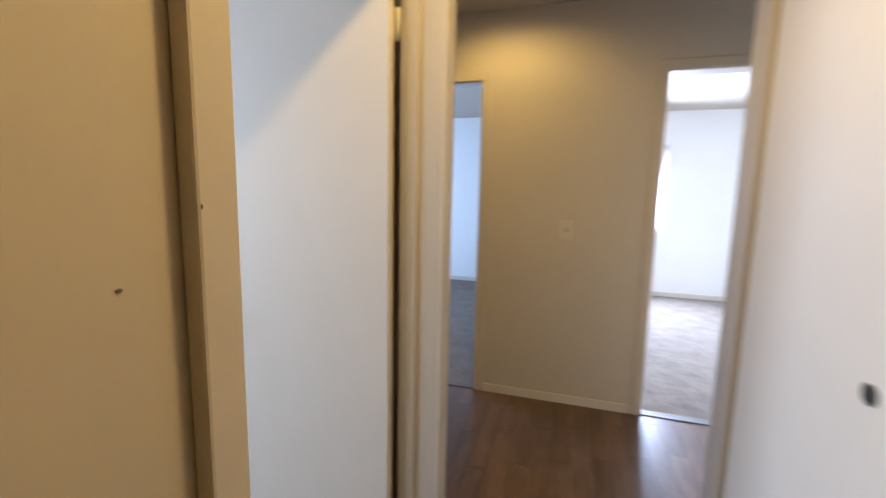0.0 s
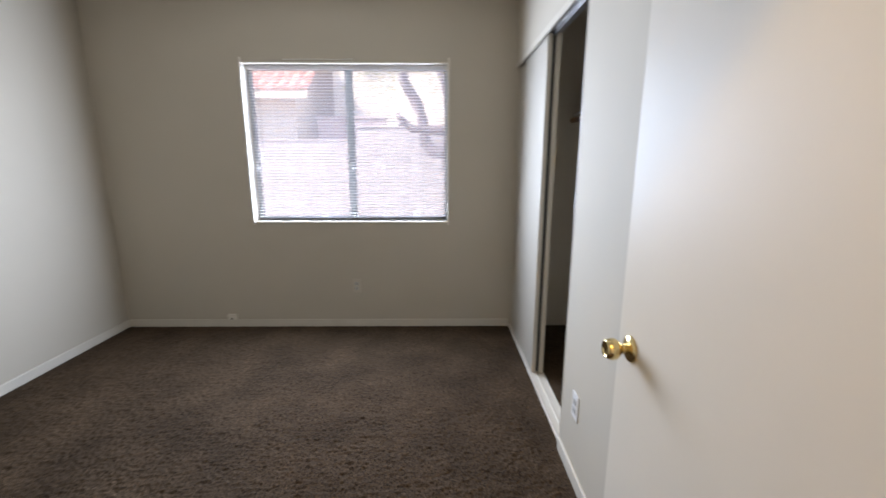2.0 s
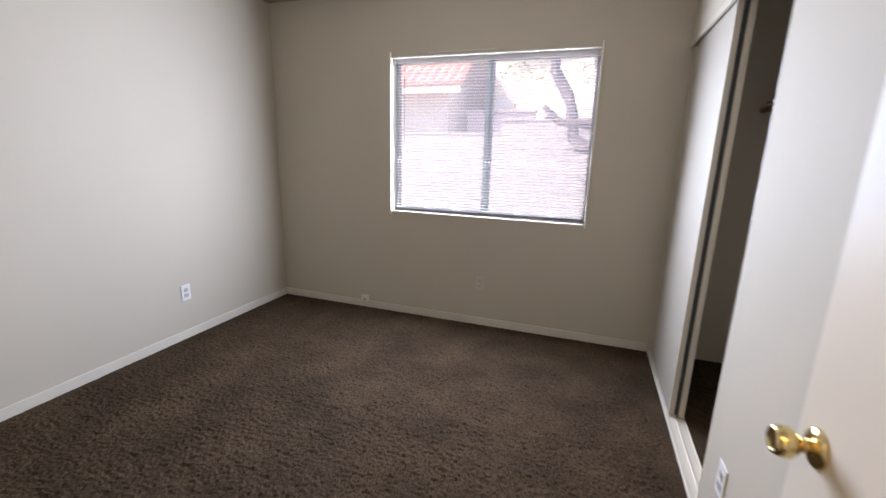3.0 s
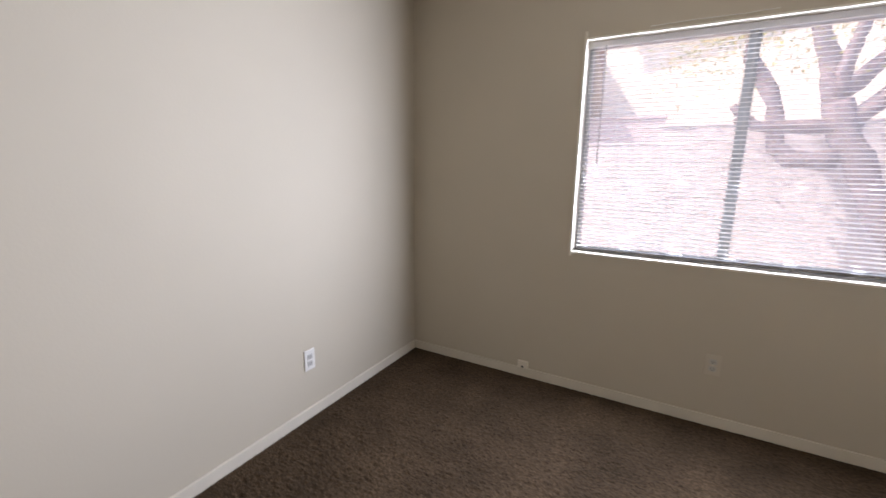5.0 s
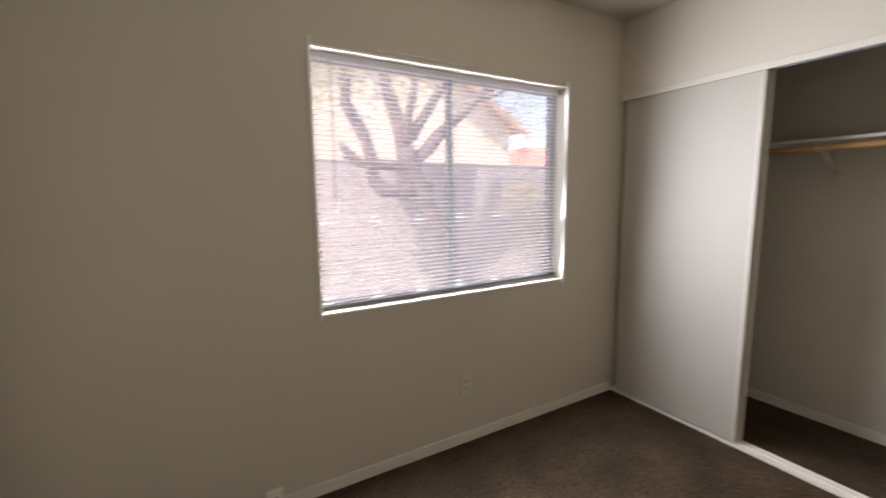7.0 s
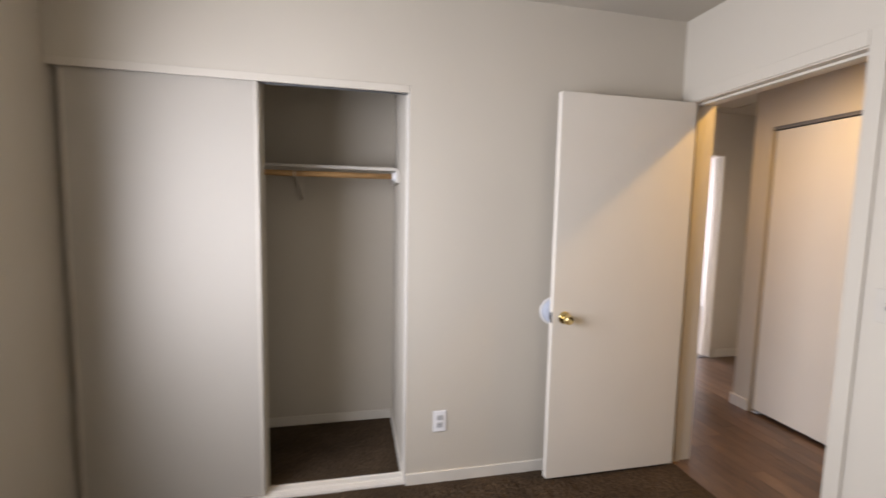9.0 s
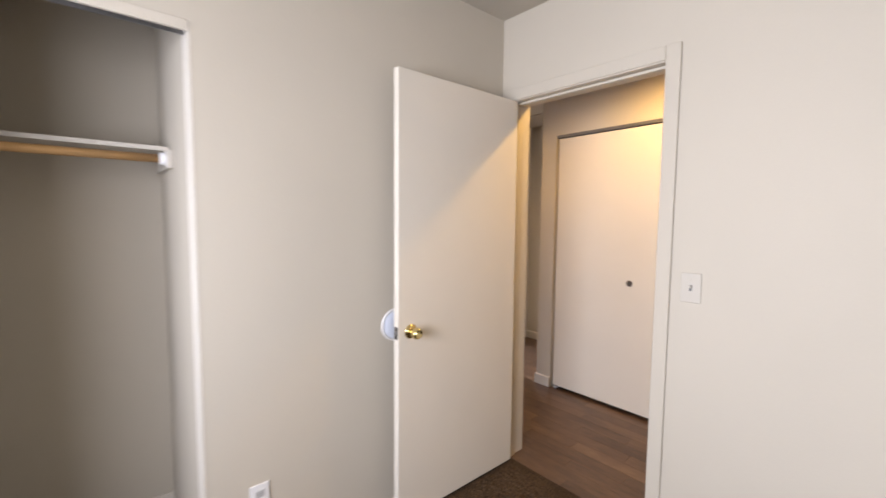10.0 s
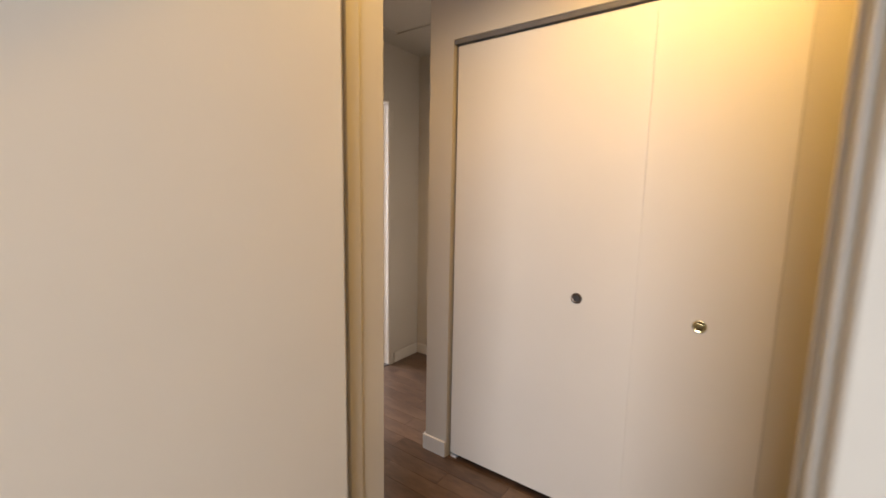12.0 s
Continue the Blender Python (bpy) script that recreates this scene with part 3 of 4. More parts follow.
for xx in (bx0 - 0.005, bx1 - 0.013):
    part("bracket", boxes((xx, xx + 0.018, by - 0.017, by + 0.015, WZ1 - 0.044, WZ1 - 0.0105), bevel=0.0015), PLASTIC, blind)


def slat_mesh(length):
    bm = bmesh.new()
    n_, w = 4, 0.025
    low, high = [], []
    for k in range(n_ + 1):
        u = k / n_ - 0.5
        zz = 0.0022 * (1 - (2 * u) ** 2)
        low.append((u * w, zz))
        high.append((u * w, zz + 0.0006))
    ring = low + high[::-1]
    ends = [[bm.verts.new((x, yy, zz)) for yy, zz in ring] for x in (0, length)]
    for k in range(len(ring)):
        q = (k + 1) % len(ring)
        bm.faces.new((ends[0][k], ends[0][q], ends[1][q], ends[1][k]))
    for e in ends:
        bm.faces.new(e)
    return mesh_of("slat", bm, SLAT)


SLATS, top_z, low_z = 50, WZ1 - 0.058, WZ0 + 0.050
slat_me = slat_mesh(bx1 - bx0 - 0.012)
rise = 0.012        # the rail hangs lower at its west end
for k in range(SLATS):
    s = new("slat", slat_me)
    s.parent = blind
    f = (k / (SLATS - 1)) ** 8
    s.matrix_basis = pose(bx0 + 0.006, by + random.uniform(-0.0003, 0.0003), top_z + (low_z - top_z) * k / (SLATS - 1) - 0.006 * f,
                          9 + random.uniform(-0.12, 0.12), -math.degrees(rise / 1.5) * f, 0)
rail_ob = part("bottom_rail", boxes((0.004, bx1 - bx0 - 0.004, -0.013, 0.013, 0.0, 0.017), bevel=0.003), RAIL, blind, "greyish bottom rail")
rail_ob.matrix_basis = pose(bx0, by, WZ0 + 0.0145, 0, -math.degrees(rise / 1.5), 0)
for xx in (bx0 + 0.17, xm, bx1 - 0.17):
    for yy in (by - 0.0135, by + 0.0135):
        cbm = bmesh.new()
        tube(cbm, [(xx, yy, WZ0 + 0.03), (xx, yy, WZ1 - 0.038)], [0.0006, 0.0006], 5)
        part("ladder_cord", cbm, CORD, blind)
wbm = bmesh.new()
tube(wbm, [(bx0 + 0.085, by - 0.024, WZ1 - 0.040), (bx0 + 0.086, by - 0.026, WZ1 - 0.4), (bx0 + 0.083, by - 0.025, WZ1 - 0.73)], [0.0034, 0.0034, 0.0038], 6)
part("wand", wbm, WAND, blind, "clear tilt wand")

cbm = bmesh.new()
tube(cbm, [(-1.70, Y_N - 0.0006, WZ1 + 0.016), (-1.50, Y_N - 0.0010, WZ1 + 0.019), (-1.32, Y_N - 0.0008, WZ1 + 0.017), (-1.19, Y_N - 0.0006, WZ1 + 0.021)], [0.0022, 0.0028, 0.0024, 0.002], 6)
tagged(part("loose_cord", cbm, CORD), "thin loose cord caught along the window head", "cord")

# ---------------------------------------------------------------- wardrobe
FAS = 1.995
structure("wardrobe_fascia", boxes((-0.003, 0.010, JAMB + 0.006, Y_N - 0.001, FAS, 2.0295), bevel=0.002), CASING, "white painted fascia board over the wardrobe")
structure("wardrobe_jamb_trim", boxes((-0.0015, 0.102, JAMB + 0.0005, JAMB + 0.0055, 0.0, 2.029), bevel=0.001), TRIM, "white painted wardrobe jamb")
track = thing("wardrobe_track", "double metal track for the wardrobe doors", "door track", kind="structure")
part("channel", boxes((0.014, 0.050, JAMB + 0.006, Y_N - 0.002, 2.0125, 2.0295), (0.060, 0.096, JAMB + 0.006, Y_N - 0.002, 2.0125, 2.0295), bevel=0.001), STEEL, track)
part("lip", boxes((0.0105, 0.0125, JAMB + 0.006, Y_N - 0.002, 1.998, 2.0295), (0.053, 0.057, JAMB + 0.006, Y_N - 0.002, 1.998, 2.0295)), STEEL, track)
structure("wardrobe_floor_strip", boxes((0.005, 0.099, JAMB + 0.006, Y_N - 0.002, -0.02, 0.006), (0.005, 0.018, JAMB + 0.0062, Y_N - 0.0022, 0.004, 0.0135),
                                        (0.050, 0.058, JAMB + 0.0062, Y_N - 0.0022, 0.004, 0.0125), (0.0925, 0.0985, JAMB + 0.0062, Y_N - 0.0022, 0.004, 0.0115), bevel=0.0018),
          TRIM, "ribbed white painted floor strip of the wardrobe")


def sliding_panel(name, label, x0, x1, y0, y1, z0, z1):
    p = thing(name, label, "sliding door", group="wardrobe sliding doors")
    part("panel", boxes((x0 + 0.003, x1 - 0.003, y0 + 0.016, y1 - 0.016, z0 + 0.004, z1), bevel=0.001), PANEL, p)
    part("edge_stile", boxes((x0, x1, y0, y0 + 0.0155, z0, z1), bevel=0.002), CASING, p, "light painted metal edge")
    part("edge_stile", boxes((x0, x1, y1 - 0.0155, y1, z0, z1), bevel=0.002), CASING, p, "light painted metal edge")
    return p


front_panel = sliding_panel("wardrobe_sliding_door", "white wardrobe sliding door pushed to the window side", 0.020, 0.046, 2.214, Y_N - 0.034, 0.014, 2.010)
# black strip stands in for the deep shade between the two doors
part("pile_strip", boxes((0.0465, 0.0640, 2.217, 2.224, 0.02, 2.0), bevel=0.001), DARK, front_panel, "black strip put in as the shade of the door gap")
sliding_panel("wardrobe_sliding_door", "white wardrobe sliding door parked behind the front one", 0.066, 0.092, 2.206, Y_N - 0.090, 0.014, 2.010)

shelf_z = 1.680
shelf = thing("wardrobe_shelf", "white painted wardrobe shelf on cleats", "shelf")
part("board", boxes((CX - 0.30, CX - 0.001, JAMB + 0.010, Y_N - 0.004, shelf_z - 0.018, shelf_z), bevel=0.002), SHELF, shelf)
part("cleat", boxes((CX - 0.36, CX - 0.022, JAMB + 0.0065, JAMB + 0.026, shelf_z - 0.090, shelf_z - 0.0185), bevel=0.002), SHELF, shelf)
rod = thing("wardrobe_rod", "varnished wooden hanging rod under the wardrobe shelf", "hanging rod")
rbm = bmesh.new()
tube(rbm, [(CX - 0.315, JAMB + 0.028, shelf_z - 0.052), (CX - 0.315, 2.2, shelf_z - 0.054), (CX - 0.315, Y_N - 0.03, shelf_z - 0.052)], [0.0165] * 3, 18)
part("pole", rbm, POLE, rod, "", True)
part("socket", lathe([(0.030, 0.0), (0.030, 0.004), (0.024, 0.006), (0.024, 0.020), (0.019, 0.021)], 24), PLASTIC, rod, "white rod socket", True,
     Matrix.Translation((CX - 0.315, JAMB + 0.026, shelf_z - 0.052)) @ Matrix.Rotation(-math.pi / 2, 4, "X"))
brk = thing("shelf_bracket", "white steel shelf and rod bracket", "bracket")
br_y = 2.11
part("wall_leg", boxes((CX - 0.024, CX - 0.0205, br_y - 0.012, br_y + 0.012, shelf_z - 0.20, shelf_z - 0.020), bevel=0.001), CASING, brk)
bb = bmesh.new()
tube(bb, [(CX - 0.022, br_y, shelf_z - 0.19), (CX - 0.17, br_y, shelf_z - 0.11), (CX - 0.29, br_y, shelf_z - 0.045)], [0.007] * 3, 8)
part("brace", bb, CASING, brk, "", True)
bb = bmesh.new()
tube(bb, [(CX - 0.315 + 0.021 * math.cos(a), br_y, shelf_z - 0.054 + 0.021 * math.sin(a)) for a in [math.pi * (0.2 - 1.4 * k / 10) for k in range(11)]], [0.004] * 11, 6)
part("hook", bb, CASING, brk, "", True)


# ---------------------------------------------------------------- outlets and switches
def outlet(m, label, plate=PLASTIC):
    """Duplex outlet: built facing +y with its back on y = 0."""
    o = thing("wall_outlet", label, "outlet", m, group="duplex outlets")
    part("plate", boxes((-0.035, 0.035, 0.0, 0.0055, -0.057, 0.057), bevel=0.0025), plate, o)
    for zz in (-0.0195, 0.0195):
        rec = part("receptacle", boxes((-0.0165, 0.0165, 0.005, 0.0078, zz - 0.014, zz + 0.014), bevel=0.002), RECEPTACLE, o, "greyed receptacle")
        for xx, hh in ((-0.0065, 0.0045), (0.0065, 0.0038)):
            part("slot", boxes((xx - 0.0013, xx + 0.0013, 0.0072, 0.0081, zz + 0.001 - hh, zz + 0.001 + hh)), DARK, rec)
        part("ground_hole", lathe([(0.0024, 0), (0.0024, 0.0009)], 12), DARK, rec, "", False,
             Matrix.Translation((0, 0.0072, zz - 0.0085)) @ Matrix.Rotation(-math.pi / 2, 4, "X"))
    part("screw", lathe([(0.003, 0), (0.0028, 0.001), (0.001, 0.0013)], 12), PLASTIC, o, "", True, Matrix.Translation((0, 0.0055, 0)) @ Matrix.Rotation(-math.pi / 2, 4, "X"))
    return o


outlet(pose(-1.234, Y_N, 0.345, 0, 0, 180), "painted-over duplex outlet on the wall below the window", CASING)
outlet(pose(X_W, 1.997, 0.332, 0, 0, -90), "white duplex outlet low on the side wall")
outlet(pose(0.0, 1.345, 0.334, 0, 0, 90), "white duplex outlet beside the wardrobe")

jack = thing("phone_jack", "small off-white phone jack box at the skirting board", "phone jack")
part("box", boxes((-2.289, -2.221, Y_N - 0.024, Y_N - 0.0005, 0.063, 0.108), bevel=0.004), TRIM, jack)
part("socket", boxes((-2.262, -2.248, Y_N - 0.0250, Y_N - 0.0235, 0.066, 0.080)), DARK, jack, "dark socket hole")


def light_switch(m, label, plate=IVORY):
    o = thing("light_switch", label, "light switch", m, group="light switches")
    part("plate", boxes((-0.037, 0.037, 0.0, 0.0055, -0.059, 0.059), bevel=0.0025), plate, o)
    part("surround", boxes((-0.0052, 0.0052, 0.0050, 0.0062, -0.0125, 0.0125)), SLOT, o)
    t = part("toggle", boxes((-0.0036, 0.0036, 0.0, 0.013, -0.0042, 0.0042), bevel=0.0012), IVORY, o)
    t.matrix_basis = pose(0, 0.003, 0.001, 28, 0, 0)
    for zz in (-0.030, 0.030):
        part("screw", lathe([(0.0028, 0), (0.0026, 0.0009), (0.001, 0.0012)], 12), IVORY, o, "", True,
             Matrix.Translation((0, 0.0055, zz)) @ Matrix.Rotation(-math.pi / 2, 4, "X"))
    return o


light_switch(pose(-1.000, 0.0, 1.135, 0, 0, 0), "white toggle light switch beside the bedroom doorway")
light_switch(pose(END, -0.50, 1.122, 0, 0, 90), "off-white toggle light switch on the lobby wall", CASING)



def chip(x, y, z, w, h, label):
    """A flake of missing paint on a wall face that looks south."""
    bm = bmesh.new()
    rim = [bm.verts.new((w * (1 + 0.3 * noise.noise(Vector((x * 9 + k, z * 7, 1.7)))) * math.cos(k * 0.698), 0.0, h * math.sin(k * 0.698))) for k in range(9)]
    back = [bm.verts.new((v.co.x * 0.7, -0.0008, v.co.z * 0.7)) for v in rim]
    for k in range(9):
        bm.faces.new((rim[k], rim[(k + 1) % 9], back[(k + 1) % 9], back[k]))
    bm.faces.new(back)
    ob = part("paint_chip", bm, RUBBER, None, "", False, Matrix.Translation((x, y, z)))
    return tagged(ob, label, kind="structure")


chip(-0.975, -TS - 0.0002, 1.233, 0.0040, 0.0017, "small dark chip in the hall wall paint")
chip(-0.908, -TS - 0.0252, 1.305, 0.0013, 0.0030, "small dark chip in the door casing paint")

# ---------------------------------------------------------------- hall closet
HT = 2.065
structure("hall_closet_head_track", boxes((HX0 + 0.001, HX1 - 0.001, HY - 0.070, HY - 0.004, HT - 0.022, HT - 0.0005), bevel=0.001), RUBBER, "dark metal head track of the hall closet")
structure("hall_closet_jamb", boxes((HX1 - 0.004, HX1 - 0.0005, HY - 0.095, HY - 0.006, 0.0, HT - 0.023)), WALL, "painted closet jamb")


def hall_panel(label, x0, x1, y0, y1, z0, z1, px, pz, pull_mat, pull_label):
    p = thing("hall_closet_door", label, "sliding door", group="hall closet sliding doors")
    part("panel", boxes((x0, x1, y0, y1, z0, z1), bevel=0.002), DOOR, p)
    m = Matrix.Translation((px, y1, pz)) @ Matrix.Rotation(-math.pi / 2, 4, "X")
    cup = part("finger_pull", lathe([(0.0225, 0.0), (0.0225, 0.0025), (0.0195, 0.0032), (0.0172, 0.0018), (0.0152, 0.0010), (0.004, 0.0008)], 28), pull_mat, p, pull_label, True, m)
    part("cup", lathe([(0.0142, 0.0012), (0.011, 0.0016), (0.004, 0.0017)], 24), DARK if pull_mat is BRONZE else BRASS, cup, "", True)
    return p


hall_panel("white flush hall closet sliding door with a dark finger pull", -0.52, HX1 - 0.017, HY - 0.040, HY - 0.0145, 0.026, 2.036, -0.252, 0.949, BRONZE, "dark round finger pull")
hall_panel("white flush hall closet sliding door with a brass finger pull", HX0 + 0.001, -0.475, HY - 0.0140, HY - 0.002, 0.012, 2.022, -0.686, 0.920, BRASS, "brass round finger pull")
structure("hall_closet_floor_guide", boxes((HX1 - 0.05, HX1 - 0.012, HY - 0.065, HY - 0.02, -0.002, 0.010), bevel=0.002), PLASTIC, "small plastic floor guide")

for lx, ly in HALL_LIGHTS:
    cl = thing("ceiling_light", "round recessed ceiling light, lit warm", "ceiling light", Matrix.Translation((lx, ly, HALL_H)) @ Matrix.Rotation(math.pi, 4, "X"), group="recessed ceiling lights")
    part("trim_ring", lathe([(0.095, 0.0), (0.095, 0.003), (0.085, 0.007), (0.074, 0.007), (0.072, 0.003)], 40), PLASTIC, cl, "", True)
    part("lens", lathe([(0.070, 0.0022), (0.05, 0.0045), (0.01, 0.005)], 32), LAMP_GLASS, cl, "", True)

# window of the south-east room
win2 = tagged(new("window_2"), "white-framed window of the further room", kind="structure")
part("frame_side", boxes((4.99, 5.04, -1.72, -1.685, 0.90, 2.02)), TRIM, win2)
part("frame_side", boxes((4.99, 5.04, -0.655, -0.62, 0.90, 2.02)), TRIM, win2)
part("frame_head", boxes((4.99, 5.04, -1.685, -0.655, 1.985, 2.02)), TRIM, win2)
part("frame_foot", boxes((4.99, 5.04, -1.685, -0.655, 0.90, 0.935)), TRIM, win2)
part("mullion", boxes((4.995, 5.035, -1.187, -1.153, 0.935, 1.985)), TRIM, win2)

# ---------------------------------------------------------------- outdoors
GZ = -0.12
gbm = bmesh.new()
gv = [gbm.verts.new(c) for c in ((-2500, -2500, GZ), (2500, -2500, GZ), (2500, 2500, GZ), (-2500, 2500, GZ))]
gbm.faces.new(gv)
tagged(part("ground", gbm, GRAVEL), "tan desert gravel ground", kind="structure")

YW = 6.0
gw = tagged(new("garden_wall"), "tan concrete block garden wall", "garden wall", kind="structure")
rng = random.Random(7)
block_me = mesh_of("block", boxes((0.0015, 0.3985, 0, 0.15, 0.0015, 0.1985), bevel=0.002), BLOCK)
part("core", boxes((-9, -1.755, YW + 0.005, YW + 0.145, GZ - 0.1, 1.60), (-1.755, 12, YW + 0.005, YW + 0.145, GZ - 0.1, 1.79)), BLOCK, gw)
for row in range(10):
    for col in range(24):
        x = -4.6 + col * 0.4 + (0.2 if row % 2 else 0)
        z = 1.82 - 0.2 * (row + 1)
        if x < -1.76:
            z -= 0.19
        if z < GZ - 0.2 or -1.76 - 0.4 < x < -1.755 - 0.001 and row < 0:
            continue
        b_ = new("block", block_me)
        b_.parent = gw
        b_.matrix_basis = pose(x, YW + rng.uniform(-0.001, 0.001), z)
part("cap", boxes((-9, -1.757, YW - 0.01, YW + 0.16, 1.612, 1.632), bevel=0.004), BLOCK, gw)
part("cap", boxes((-1.755, 12, YW - 0.01, YW + 0.16, 1.802, 1.822), bevel=0.004), BLOCK, gw)


def limb_points(pts, y0, y1):
    n_ = len(pts)
    out = []
    for i in range(n_ - 1):
        for k in range(4):
            t_ = k / 4
            a, b = Vector((pts[i][0], 0, pts[i][1])), Vector((pts[i + 1][0], 0, pts[i + 1][1]))
            p = a.lerp(b, t_)
            p.y = y0 + (y1 - y0) * (i + t_) / (n_ - 1)
            out.append(p + Vector((noise.noise(p * 4), 0, noise.noise(p * 4 + Vector((9, 0, 0))))) * 0.02)
    out.append(Vector((pts[-1][0], y1, pts[-1][1])))
    return out


def taper(n_, a, b):
    return [a + (b - a) * k / (n_ - 1) for k in range(n_)]


tree = thing("tree", "grey-brown bare-limbed tree with sparse yellow-green leaves", "tree", Matrix.Translation((0, 5.6, 0)))
BRANCHES = (
    ("trunk", ((0.52, GZ - 0.05), (0.39, 0.45), (0.17, 0.82), (-0.07, 1.24), (-0.26, 1.65), (-0.36, 1.95)), 0.0, 0.0, 0.128, 0.112),
    ("limb", ((-0.30, 1.44), (-0.62, 1.44), (-0.74, 1.55), (-0.80, 1.95), (-1.03, 2.38), (-1.05, 2.80), (-1.16, 3.4)), 0.0, 0.05, 0.085, 0.050),
    ("limb", ((-0.28, 1.74), (-0.63, 1.74), (-0.92, 1.75), (-1.13, 1.95)), 0.02, -0.03, 0.075, 0.035),
    ("limb", ((-0.33, 1.77), (-0.41, 2.11), (-0.51, 2.45), (-0.58, 2.80), (-0.70, 3.5)), 0.0, 0.1, 0.095, 0.045),
    ("limb", ((-0.36, 2.0), (-0.36, 2.25), (-0.31, 2.5), (-0.27, 2.85), (-0.20, 3.5)), -0.05, -0.2, 0.060, 0.030),
    ("limb", ((-0.24, 1.78), (0.15, 2.18), (0.56, 2.55), (0.88, 2.80), (1.5, 3.3)), 0.0, -0.2, 0.080, 0.038),
    ("limb", ((-0.34, 2.0), (0.02, 2.43), (0.29, 2.80), (0.6, 3.4)), 0.05, 0.25, 0.070, 0.032),
    ("limb", ((-0.90, 1.76), (-1.02, 1.83), (-1.10, 1.80)), -0.01, -0.05, 0.040, 0.020),
    ("limb", ((0.56, 2.55), (0.80, 2.62), (1.2, 2.85)), -0.12, -0.3, 0.035, 0.015),
)
for nm, pts, y0_, y1_, r0, r1 in BRANCHES:
    lp = limb_points(pts, y0_, y1_)
    lb = bmesh.new()
    tube(lb, lp, taper(len(lp), r0, r1), 12, 0.35)
    part(nm, lb, BARK, tree, "", True)


def leaf_cloud(centres, count, spread, size, seed):
    r = random.Random(seed)
    verts, faces = [], []
    for k in range(count):
        c = r.choice(centres)
        p = Vector(c) + Vector((r.gauss(0, spread), r.gauss(0, spread), r.gauss(0, spread * 0.8)))
        u = Vector((r.gauss(0, 1), r.gauss(0, 1), r.gauss(0, 1))).normalized()
        v = u.cross(Vector((r.gauss(0, 1), r.gauss(0, 1), r.gauss(0, 1)))).normalized()
        s = size * r.uniform(0.6, 1.3)
        i = len(verts)
        verts += [p - u * s, p + v * s * 0.35, p + u * s, p - v * s * 0.35]
        faces.append((i, i + 1, i + 2, i + 3))
    me = bpy.data.meshes.new("leaves")
    me.from_pydata([tuple(v) for v in verts], [], faces)
    return me


def leaves(name, parent, mat, centres, count, spread, size, seed):
    me = leaf_cloud(centres, count, spread, size, seed)
    me.materials.append(mat)
    ob = new(name, me)
    ob.parent = parent
    return ob


crown_pts = [(-1.3, 0.1, 3.3), (-0.9, 0.1, 3.2), (-0.6, 0.2, 3.5), (-0.1, -0.2, 3.5), (0.5, 0.3, 3.3), (1.3, -0.2, 3.2), (0.9, 0.0, 2.9), (-1.3, 0.3, 2.75),
             (-1.5, 0.4, 2.6), (-0.75, 0.1, 2.55), (1.4, 0.0, 2.35), (0.95, -0.2, 2.45), (-0.2, 0.2, 2.75)]
leaves("crown", tree, LEAF, crown_pts, 2600, 0.27, 0.030, 11)
leaves("crown", tree, LEAF_YELLOW, crown_pts, 2000, 0.28, 0.030, 12)

bush = thing("bush", "sparse yellow-green flowering bush before the garden wall", "bush", Matrix.Translation((2.0, 5.55, GZ)))
for k in range(9):
    a = k * 0.7
    sb = bmesh.new()
    tube(sb, [(0.05 * math.cos(a), 0.05 * math.sin(a), -0.03), (0.35 * math.cos(a), 0.16 * math.sin(a), 0.9), (0.75 * math.cos(a), 0.24 * math.sin(a), 1.45 + 0.25 * math.sin(k))],
         [0.018, 0.012, 0.006], 6)
    part("stem", sb, BARK, bush)
bush_pts = [(0.7 * math.cos(k * 0.7), 0.2 * math.sin(k * 0.7), 1.3 + 0.3 * math.sin(k * 1.7)) for k in range(9)] + [(0.3 * math.cos(k), 0.1, 0.9) for k in range(5)]
leaves("foliage", bush, LEAF, bush_pts, 1500, 0.15, 0.03, 21)
leaves("foliage", bush, LEAF_YELLOW, bush_pts, 900, 0.17, 0.03, 22)
leaves("blossom", bush, BLOSSOM, bush_pts[:6], 160, 0.16, 0.03, 23)


def tiled_slope(eave0, eave1, ridge0, ridge1, pitch=0.24, rows=9):
    """A roof slope of barrel tiles: scalloped courses between an eave line and a ridge line."""
    bm = bmesh.new()
    e0, e1, r0, r1 = Vector(eave0), Vector(eave1), Vector(ridge0), Vector(ridge1)
    up = Vector((0, 0, 1))
    cols = max(4, int((e1 - e0).length / pitch))
    sub = 6
    for j in range(rows):
        v0, v1 = j / rows, (j + 1) / rows + 0.02
        lines = []
        for v, lift in ((v0, 0.05), (min(v1, 1.0), 0.0)):
            a, b = e0.lerp(r0, v), e1.lerp(r1, v)
            line = []
            for k in range(cols * sub + 1):
                u = k / (cols * sub)
                p = a.lerp(b, u)
                line.append(bm.verts.new(p + up * (lift + 0.075 * abs(math.sin(math.pi * k / sub)))))
            lines.append(line)
        foot = [bm.verts.new(v.co - up * 0.05) for v in lines[0]]
        for k in range(cols * sub):
            bm.faces.new((lines[0][k], lines[0][k + 1], lines[1][k + 1], lines[1][k]))
            bm.faces.new((foot[k], foot[k + 1], lines[0][k + 1], lines[0][k]))
    return bm


